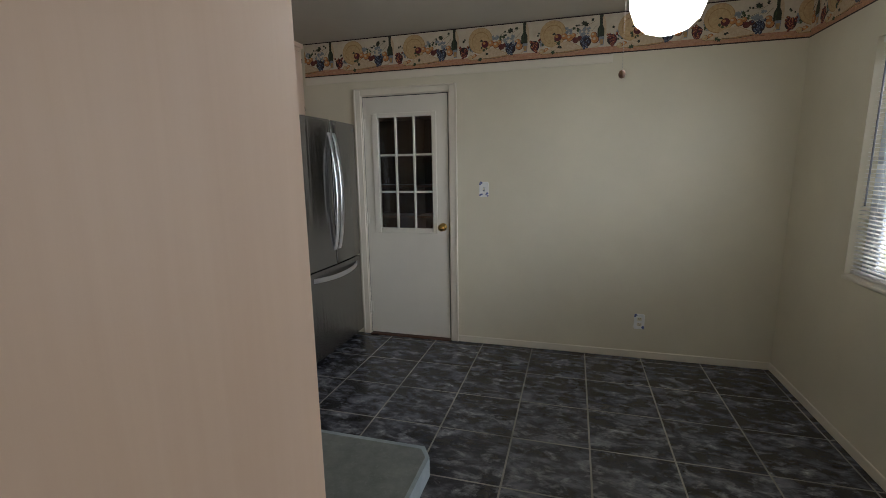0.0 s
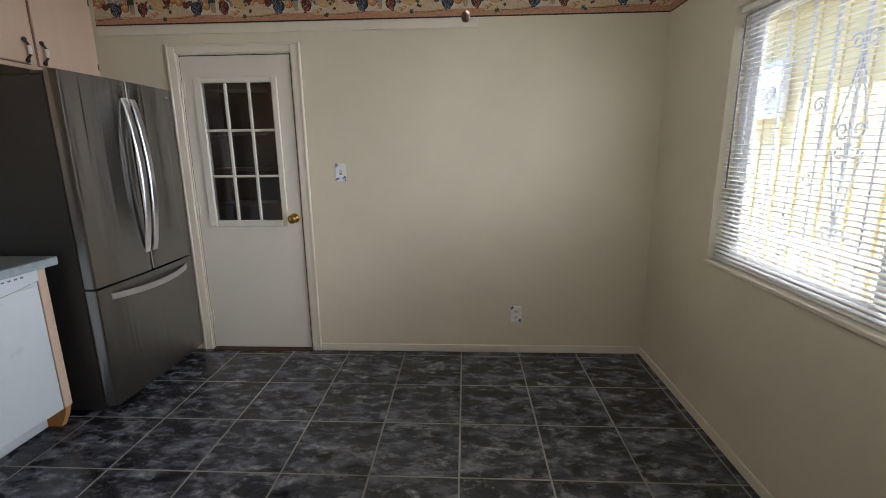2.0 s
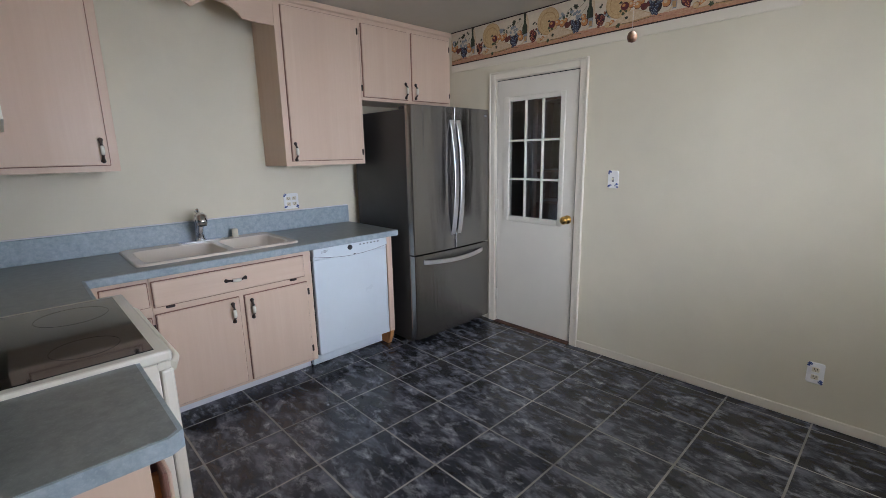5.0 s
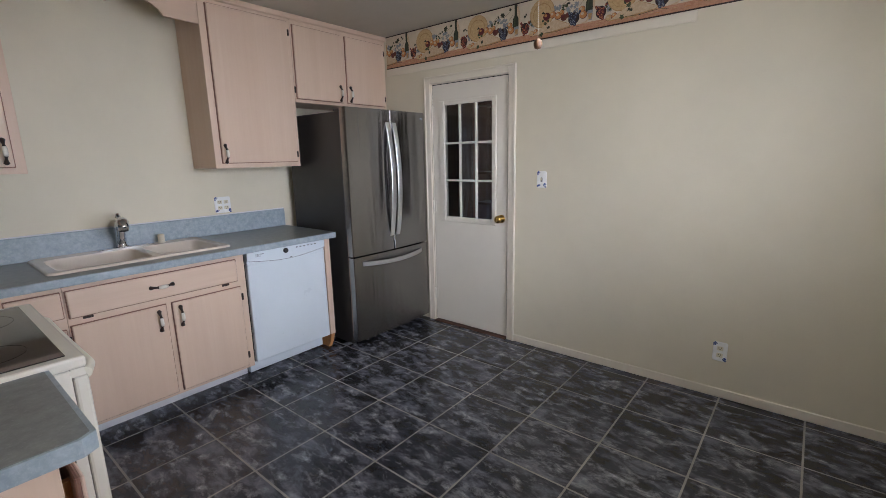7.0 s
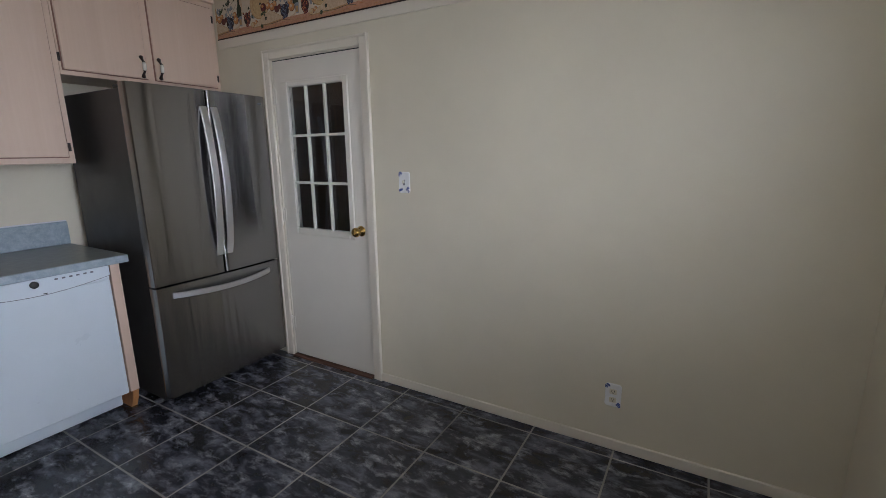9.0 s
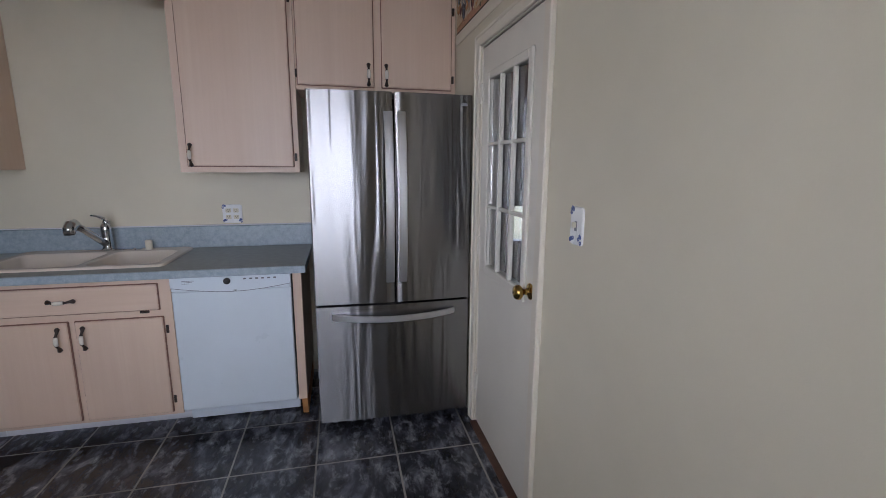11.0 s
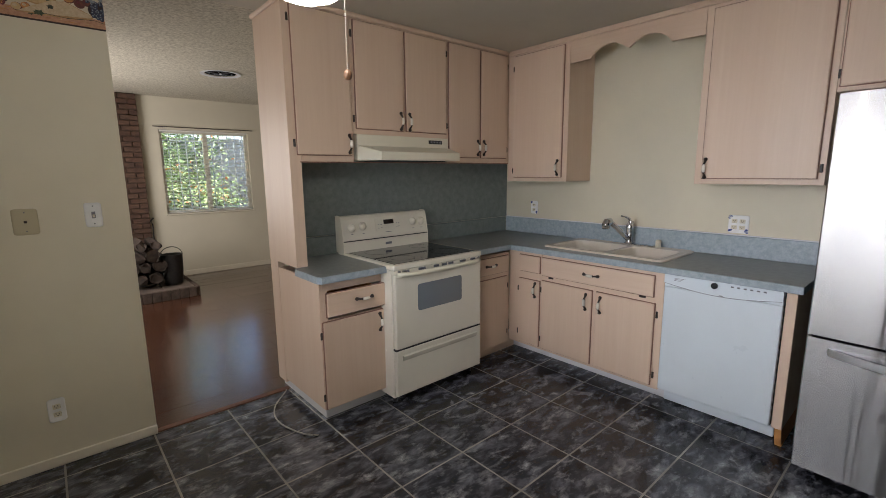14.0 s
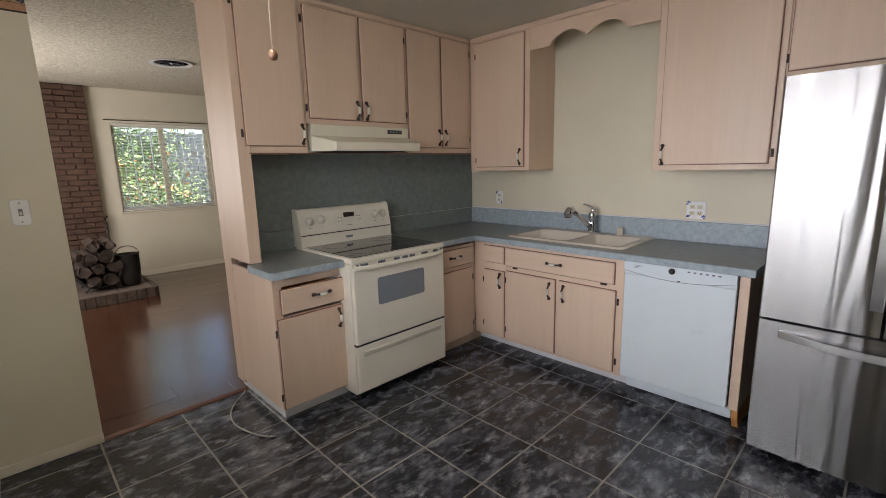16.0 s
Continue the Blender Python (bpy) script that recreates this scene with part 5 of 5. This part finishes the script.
# bars outside the living room window
lg = thing("security_grille", (1.46, YL - 0.22, 0.9), "pale painted iron bars outside the living room window", "grille")
for k in range(11):
    x = FX0 + 0.02 + 0.116 * k
    part("bar", boxed(x - 0.006, x + 0.006, YL - 0.226, YL - 0.214, FZ0 - 0.06, FZ1 + 0.06, 0.001), bar_m, lg)
for z in (FZ0 + 0.06, FZ1 - 0.14):
    part("rail", boxed(FX0 - 0.04, FX1 + 0.04, YL - 0.213, YL - 0.203, z - 0.008, z + 0.008, 0.001), bar_m, lg)
    for x in (FX0 - 0.03, FX1 + 0.03):
        part("bracket", tube(bmesh.new(), [(x, YL - 0.119, z), (x, YL - 0.212, z)], 0.007, 8), bar_m, lg)
single("curtain_rod", tube(bmesh.new(), [(FX0 - 0.07, YL + 0.03, FZ1 + 0.035), (FX1 + 0.07, YL + 0.03, FZ1 + 0.035)], 0.006, 8), iron, "thin bronze curtain rod over the window", "curtain rod")

# ceiling vent
VX, VY = 1.86, -2.22
VZ = H - 0.02 + 0.1 * (-0.02 - VY) / (YL * -1 + 0.08) + 0.018
vent = thing("ceiling_vent", (VX, VY, VZ), "round white stepped ceiling air vent", "vent")
part("flange", hoop(0.190, 0.036, 0.004, (VX, VY, VZ - 0.013), 32, 0.003), white_paint, vent)
for r, z in ((0.104, -0.010), (0.058, -0.012)):
    part("louvre", hoop(r + 0.006, 0.005, 0.001, (VX, VY, VZ + z), 28, 0.001), grey_print, vent)
part("core", lathe(bmesh.new(), [(0.010, 0.002), (0.012, -0.008), (0.0, -0.010)], (VX, VY, VZ - 0.006), seg=20), white_paint, vent)
for k in range(6):
    a = k * math.pi / 3
    part("spoke", tube(bmesh.new(), [(VX + 0.01 * math.cos(a), VY + 0.01 * math.sin(a), VZ - 0.010), (VX + 0.144 * math.cos(a), VY + 0.144 * math.sin(a), VZ - 0.007)], 0.0015, 6), grey_print, vent)
# black disc on the unpierced ceiling, painted as the duct's shade
part("duct", lathe(bmesh.new(), [(0.146, 0.0), (0.146, -0.002), (0.0, -0.002)], (VX, VY, VZ), seg=28), duct_m, vent, "flat black disc standing in for the shade inside the duct")

# cord on the kitchen floor
pts = [(2.262, 0.10, 0.30), (2.252, 0.06, 0.12), (2.275, 0.03, 0.02), (2.30, 0.05, 0.006), (2.40, 0.16, 0.006), (2.455, 0.28, 0.006), (2.465, 0.40, 0.006), (2.445, 0.50, 0.006), (2.41, 0.60, 0.006), (2.37, 0.655, 0.006)]
fine = []
for a, b, c_, d in zip([pts[0]] + pts, pts, pts[1:], pts[2:] + [pts[-1]]):
    for k in range(5):
        s = k / 5
        fine.append(tuple(0.5 * (2 * b[i] + (c_[i] - a[i]) * s + (2 * a[i] - 5 * b[i] + 4 * c_[i] - d[i]) * s * s + (3 * b[i] - a[i] - 3 * c_[i] + d[i]) * s ** 3) for i in range(3)))
cord = thing("coax_cable", (2.26, 0.05, 0), "thin grey cable trailing over the tiles", "cable")
part("cable", tube(bmesh.new(), fine[10:], 0.0046, 8), cable_m, cord)
part("connector", tube(bmesh.new(), [fine[-1], (2.352, 0.672, 0.007)], 0.0055, 8), chrome, cord, "small metal plug")

# ---- garden behind the living room window ----
def leaf_cloud(bm, centre, spread, count, size, rnd, slot=0):
    for _ in range(count):
        p = Vector((centre[0] + rnd.gauss(0, spread[0]), centre[1] + rnd.gauss(0, spread[1]), centre[2] + rnd.gauss(0, spread[2])))
        s = size * rnd.uniform(0.6, 1.4)
        m = Matrix.Translation(p) @ Euler((rnd.uniform(-1, 1), rnd.uniform(-1, 1), rnd.uniform(0, 6.3))).to_matrix().to_4x4()
        v = [bm.verts.new(m @ Vector(q)) for q in ((-s, 0, 0), (0, -0.45 * s, 0.08 * s), (s, 0, 0), (0, 0.45 * s, 0.08 * s))]
        bm.faces.new(v).material_index = slot


def shrub(at, h, w, seed, bloom, label):
    rnd = random.Random(seed)
    t = thing("shrub", at, label, "shrub", "garden shrubs")
    bm = bmesh.new()
    tips = []
    for k in range(7):
        a, r = rnd.uniform(0, 6.3), rnd.uniform(0.2, 1.0) * w
        tip = (at[0] + r * math.cos(a), at[1] + r * math.sin(a), at[2] + h * rnd.uniform(0.45, 1.0))
        tube(bm, [at, (at[0] + 0.3 * r * math.cos(a), at[1] + 0.3 * r * math.sin(a), at[2] + 0.5 * (tip[2] - at[2])), tip], [0.025, 0.015, 0.005], 6)
        tips.append(tip)
    part("stem", bm, bark, t)
    bm = bmesh.new()
    for tip in tips:
        leaf_cloud(bm, tip, (0.3 * w, 0.3 * w, 0.16 * h), 420, 0.045, rnd)
        leaf_cloud(bm, (tip[0], tip[1], at[2] + 0.5 * (tip[2] - at[2])), (0.3 * w, 0.3 * w, 0.16 * h), 260, 0.045, rnd)
    part("foliage", bm, leaf_m, t)
    if bloom:
        bm = bmesh.new()
        for tip in tips:
            leaf_cloud(bm, tip, (0.32 * w, 0.32 * w, 0.18 * h), 2 * bloom, 0.045, rnd)
        part("flowers", bm, flower_m, t, "orange and yellow flowers")
    return t


shrub((2.1, -7.0, -0.25), 1.9, 0.7, 3, 9, "leafy green shrub with orange flowers")
shrub((1.3, -7.6, -0.25), 1.6, 0.8, 4, 14, "low green shrub covered in yellow flowers")
shrub((1.7, -8.6, -0.25), 3.3, 0.9, 7, 3, "tall leafy green shrub by the fence")
shrub((-1.6, -8.4, -0.25), 2.9, 0.9, 8, 2, "tall leafy green shrub by the fence")
shrub((1.0, -8.7, -0.25), 3.4, 0.9, 11, 3, "tall leafy green shrub by the fence")
shrub((2.4, -8.0, -0.25), 3.2, 0.9, 12, 4, "tall leafy green shrub by the fence")
shrub((0.75, -7.2, -0.25), 1.3, 0.7, 13, 16, "low green shrub covered in yellow flowers")
fence = thing("fence", (0, -9.3, -0.25), "weathered grey board garden fence", "fence")
for k in range(44):
    part("board", boxed(-4.4 + 0.155 * k, -4.255 + 0.155 * k, -9.32, -9.30, -0.25, 2.35 + 0.01 * (k % 3), 0.003), fence_m, fence)

# ---- wallpaper border: printed fruit, bottles and plates ----
border_paper = mottled("border_paper", srgb(0.75, 0.70, 0.61), srgb(0.83, 0.785, 0.70), 9, 0.6)
INK = [mottled("ink_" + n, srgb(*a), srgb(*b), 60, 0.6) for n, a, b in (
    ("dark_edge", (0.13, 0.08, 0.07), (0.2, 0.12, 0.10)), ("plate_tan", (0.70, 0.58, 0.40), (0.80, 0.69, 0.51)), ("plate_rim", (0.60, 0.47, 0.30), (0.72, 0.58, 0.40)),
    ("bottle", (0.12, 0.14, 0.09), (0.22, 0.24, 0.16)), ("leaf", (0.15, 0.20, 0.12), (0.30, 0.34, 0.22)), ("grape_red", (0.28, 0.08, 0.11), (0.44, 0.16, 0.18)),
    ("grape_blue", (0.11, 0.13, 0.21), (0.22, 0.25, 0.35)), ("peach", (0.66, 0.42, 0.22), (0.80, 0.58, 0.34)), ("cheese", (0.72, 0.63, 0.50), (0.81, 0.73, 0.61)),
    ("shelf", (0.66, 0.47, 0.36), (0.76, 0.58, 0.46)), ("bluish", (0.43, 0.46, 0.49), (0.58, 0.60, 0.61)), ("plum", (0.30, 0.14, 0.12), (0.44, 0.22, 0.16)))]
EDGE, TAN, RIM, BOT, LEAF, RED, BLUE, PEACH, CHEESE, SHELF, BLUISH, PLUM = range(1, 13)
B0, B1 = 2.198, 2.4645


def border(name, wall, length, phase, P):
    """A border strip of the given length; P(u, v, d) maps along, up and out of the wall to the world."""
    t = thing(name, P(length / 2, B0, 0), "cream wallpaper border printed with fruit and bottles", "wallpaper border", "wallpaper borders")
    bm = bmesh.new()
    v = [P(u, w, d) for d in (0.0004, 0.0012) for u, w in ((0, B0), (length, B0), (length, B1), (0, B1))]
    rings(bm, [v[:4], v[4:]], smooth=False)
    part("paper", bm, border_paper, t)
    bm = bmesh.new()
    rnd = random.Random(17)
    layer = [0.0013]

    def poly(pts, slot):
        pts = [(min(max(u, 0.0), length), min(max(w, B0), B1)) for u, w in pts]
        if max(p[0] for p in pts) - min(p[0] for p in pts) < 0.002:
            return
        layer[0] += 0.0000015
        bm.faces.new([bm.verts.new(P(u, w, layer[0])) for u, w in pts]).material_index = slot - 1

    def disc(u, w, r, slot, squash=1.0, n=10, a0=0.0, a1=2 * math.pi):
        poly([(u + r * math.cos(a0 + (a1 - a0) * k / n), w + squash * r * math.sin(a0 + (a1 - a0) * k / n)) for k in range(n + (1 if a1 - a0 < 6.2 else 0))], slot)

    def fruit(u, w, r, slot, light):
        disc(u, w, r * 1.08, PLUM, 0.94, 14)
        disc(u - 0.1 * r, w + 0.06 * r, r * 0.96, slot, 0.95, 14)
        disc(u - 0.3 * r, w + 0.3 * r, r * 0.45, light, 0.85, 10)

    def bunch(u, w, slot, light, n, rx, ry):
        """A hanging bunch of grapes, wide above and narrow below."""
        disc(u, w, rx * 0.9, EDGE, ry / rx, 14)
        for k in range(n):
            v = 1 - 2 * (k + 0.5) / n
            q = rx * (0.35 + 0.65 * (v + 1) / 2) * rnd.uniform(-1, 1)
            x, y = u + q, w + v * ry
            disc(x, y, 0.0082, slot, 1, 8)
            disc(x - 0.002, y + 0.0024, 0.0034, light, 1, 6)

    def spray(u, w, spread, n, slot, r0, r1):
        for k in range(n):
            x, y, rr, a = u + rnd.uniform(-spread, spread), w + rnd.uniform(-spread, spread) * 0.8, rnd.uniform(r0, r1), rnd.uniform(0, 6)
            poly([(x + rr * (1.0 if j % 2 else 0.55) * math.cos(a + j * 0.628), y + rr * (1.0 if j % 2 else 0.55) * math.sin(a + j * 0.628)) for j in range(10)], slot)

    def vine(pts, slot, w=0.0014):
        poly(pts + [(x + w, y - w) for x, y in pts[::-1]], slot)

    poly([(0, B0 + 0.006), (length, B0 + 0.006), (length, B0 + 0.050), (0, B0 + 0.050)], SHELF)
    for k in range(int(length * 40)):
        x, y = rnd.uniform(0, length), B0 + rnd.uniform(0.010, 0.044)
        poly([(x, y), (x + rnd.uniform(0.02, 0.06), y + 0.001), (x + 0.02, y + 0.004)], rnd.choice((PEACH, TAN, RIM)))
    pitch, u = 0.522, phase - 0.522
    while u < length + 0.522:
        p = u + 0.045
        disc(p, B0 + 0.163, 0.090, RIM, 1.0, 30)
        disc(p - 0.002, B0 + 0.165, 0.086, TAN, 1.0, 30)
        disc(p, B0 + 0.160, 0.066, RIM, 0.97, 26)
        disc(p, B0 + 0.158, 0.062, TAN, 0.97, 26)
        vine([(p - 0.005, B0 + 0.160), (p + 0.008, B0 + 0.172), (p + 0.022, B0 + 0.156)], BOT, 0.003)
        bx, by = p + 0.321, B0 + 0.112
        poly([(bx - 0.012, by + 0.015), (bx + 0.036, by + 0.015), (bx + 0.034, by + 0.09), (bx + 0.02, by + 0.135), (bx, by + 0.14)], CHEESE)
        poly([(bx - 0.023, by), (bx + 0.023, by), (bx + 0.022, by + 0.055), (bx + 0.010, by + 0.080), (bx + 0.009, by + 0.126), (bx + 0.013, by + 0.138), (bx + 0.012, by + 0.150), (bx - 0.010, by + 0.150), (bx - 0.009, by + 0.080), (bx - 0.022, by + 0.055)], BOT)
        poly([(bx - 0.013, by + 0.01), (bx - 0.007, by + 0.01), (bx - 0.003, by + 0.12), (bx - 0.006, by + 0.12)], LEAF)
        poly([(bx - 0.008, B0 + 0.06), (bx + 0.020, B0 + 0.06), (bx + 0.024, B0 + 0.118), (bx - 0.010, B0 + 0.118)], BLUISH)
        poly([(bx - 0.004, B0 + 0.066), (bx + 0.016, B0 + 0.066), (bx + 0.018, B0 + 0.10), (bx - 0.005, B0 + 0.10)], RIM)
        vine([(p + 0.12, B0 + 0.17), (p + 0.17, B0 + 0.205), (p + 0.23, B0 + 0.195), (p + 0.285, B0 + 0.225)], LEAF)
        vine([(p + 0.16, B0 + 0.15), (p + 0.21, B0 + 0.175), (p + 0.26, B0 + 0.16), (p + 0.295, B0 + 0.195)], LEAF)
        spray(p + 0.215, B0 + 0.155, 0.040, 16, BLUISH, 0.008, 0.016)
        spray(p + 0.110, B0 + 0.175, 0.020, 9, BLUISH, 0.009, 0.016)
        spray(p + 0.150, B0 + 0.165, 0.028, 5, LEAF, 0.008, 0.013)
        spray(p + 0.215, B0 + 0.212, 0.010, 3, BOT, 0.014, 0.020)
        spray(p + 0.270, B0 + 0.228, 0.010, 2, BOT, 0.009, 0.012)
        spray(p + 0.175, B0 + 0.195, 0.020, 3, BOT, 0.007, 0.011)
        spray(p + 0.405, B0 + 0.165, 0.020, 3, BOT, 0.006, 0.010)
        poly([(p - 0.080, B0 + 0.030), (p - 0.02, B0 + 0.064), (p + 0.05, B0 + 0.096), (p + 0.10, B0 + 0.108), (p + 0.15, B0 + 0.085), (p + 0.205, B0 + 0.060), (p + 0.195, B0 + 0.044), (p + 0.07, B0 + 0.030)], RIM)
        poly([(p - 0.074, B0 + 0.034), (p - 0.02, B0 + 0.066), (p + 0.05, B0 + 0.100), (p + 0.10, B0 + 0.106), (p + 0.15, B0 + 0.082), (p + 0.200, B0 + 0.060), (p + 0.19, B0 + 0.050), (p + 0.07, B0 + 0.040)], CHEESE)
        spray(p + 0.02, B0 + 0.110, 0.025, 5, LEAF, 0.009, 0.014)
        for x, y, q, slot, light in ((0.155, 0.108, 0.020, PLUM, RED), (0.078, 0.138, 0.021, PEACH, CHEESE), (0.116, 0.126, 0.023, PEACH, CHEESE), (0.034, 0.136, 0.024, RED, PEACH), (0.140, 0.140, 0.016, PEACH, TAN), (0.275, 0.132, 0.020, PEACH, CHEESE), (0.285, 0.100, 0.024, PEACH, CHEESE), (0.182, 0.118, 0.016, PLUM, RED)):
            fruit(p + x, B0 + y, q, slot, light)
        bunch(p + 0.222, B0 + 0.090, BLUE, BLUISH, 34, 0.042, 0.040)
        poly([(p + 0.265, B0 + 0.052), (p + 0.300, B0 + 0.060), (p + 0.318, B0 + 0.080), (p + 0.322, B0 + 0.066), (p + 0.300, B0 + 0.046)], CHEESE)
        spray(p + 0.465, B0 + 0.122, 0.034, 16, BLUISH, 0.010, 0.018)
        spray(p + 0.465, B0 + 0.118, 0.036, 8, LEAF, 0.007, 0.012)
        bunch(p + 0.396, B0 + 0.092, RED, PEACH, 30, 0.036, 0.040)
        fruit(p + 0.446, B0 + 0.050, 0.018, TAN, CHEESE)
        fruit(p + 0.478, B0 + 0.058, 0.016, PEACH, CHEESE)
        spray(p + 0.000, B0 + 0.036, 0.010, 2, LEAF, 0.012, 0.017)
        spray(p + 0.046, B0 + 0.068, 0.008, 2, BOT, 0.009, 0.013)
        spray(p + 0.500, B0 + 0.040, 0.010, 2, LEAF, 0.010, 0.014)
        vine([(p + 0.02, B0 + 0.040), (p + 0.10, B0 + 0.034), (p + 0.20, B0 + 0.044), (p + 0.26, B0 + 0.036)], BOT, 0.0022)
        u += pitch
    for w in (B0, B1 - 0.009):
        poly([(0, w), (length, w), (length, w + 0.008), (0, w + 0.008)], EDGE)
    for f in bm.faces:
        f.smooth = False
    me = bpy.data.meshes.new("print")
    bmesh.ops.translate(bm, verts=list(bm.verts), vec=-Vector(t.location))
    bm.to_mesh(me)
    bm.free()
    for m in INK:
        me.materials.append(m)
    ob = new("print", me)
    ob.parent = t
    return t


border("wallpaper_border", "n", XE - 0.335, 0.401, lambda u, w, d: (0.335 + u, YN - d, w))
border("wallpaper_border", "e", YN, 0.22, lambda u, w, d: (XE - d, YN - u, w))
border("wallpaper_border", "s", XE - OPEN1, 0.05, lambda u, w, d: (XE - u, d, w))

# ---- brick courses of the chimney wall ----
def shared(name, bm, material):
    me = bpy.data.meshes.new(name)
    bmesh.ops.recalc_face_normals(bm, faces=list(bm.faces))
    bm.to_mesh(me)
    bm.free()
    me.materials.append(material)
    return me


rnd = random.Random(9)
bricks = [shared("brick", boxed(-w / 2, w / 2, 0, 0.03, 0, 0.058, 0.004), brick_m) for w in (0.195, 0.0925)]
for row in range(37):
    z = 0.006 + row * 0.069
    x, k = 2.302, row % 2
    while x < XE - 0.01:
        w = 0.0925 if k == 1 else 0.195
        if x + w > XE:
            break
        b = new("brick", bricks[1 if k == 1 else 0])
        b.parent = fp
        b.location = (x + w / 2, YL + 0.0752 + rnd.uniform(-0.006, 0.006), z)
        x, k = x + w + 0.010, 0

# ---- laminate planks ----
plank = [shared("plank", boxed(-l / 2, l / 2, -0.0957, 0.0957, -0.005, 0.0, 0.0010), plank_m) for l in (1.198, 0.598)]
rnd = random.Random(4)
row, y = 0, -0.05 - 0.096
while y > YL - 0.05:
    x = XL - rnd.choice((0.0, 0.3, 0.6, 0.9))
    while x < XE + 0.2:
        p = new("plank", plank[0])
        p.parent = floor_living
        p.location = (x + 0.6, y, rnd.uniform(-0.0006, 0.0006))
        p.rotation_euler = (radians(rnd.uniform(-0.4, 0.4)), 0, 0)
        x += 1.2
    y -= 0.192

# ---- floor tiles ----
PX, PY, G = 0.402, 0.398, 0.0035
tile = shared("tile", boxed(-PX / 2 + G, PX / 2 - G, -PY / 2 + G, PY / 2 - G, -0.008, 0.0, 0.0022), tile_m)
for i in range(-7, 5):
    for j in range(-8, 3):
        x, y = 2.650 + (i + 0.5) * PX, 2.925 + (j + 0.5) * PY
        x0, x1, y0, y1 = max(x - PX / 2, 0.0), min(x + PX / 2, XE), max(y - PY / 2, 0.0), min(y + PY / 2, YN)
        if x1 - x0 < 0.02 or y1 - y0 < 0.02:
            continue
        whole = x1 - x0 > PX - 0.001 and y1 - y0 > PY - 0.001
        me = tile if whole else shared("tile", boxed(x0 + G - x, x1 - G - x, y0 + G - y, y1 - G - y, -0.008, 0.0, 0.0022), tile_m)
        b = new("tile", me)
        b.parent = floor
        b.location = (x, y, rnd.uniform(-0.0004, 0.0004))
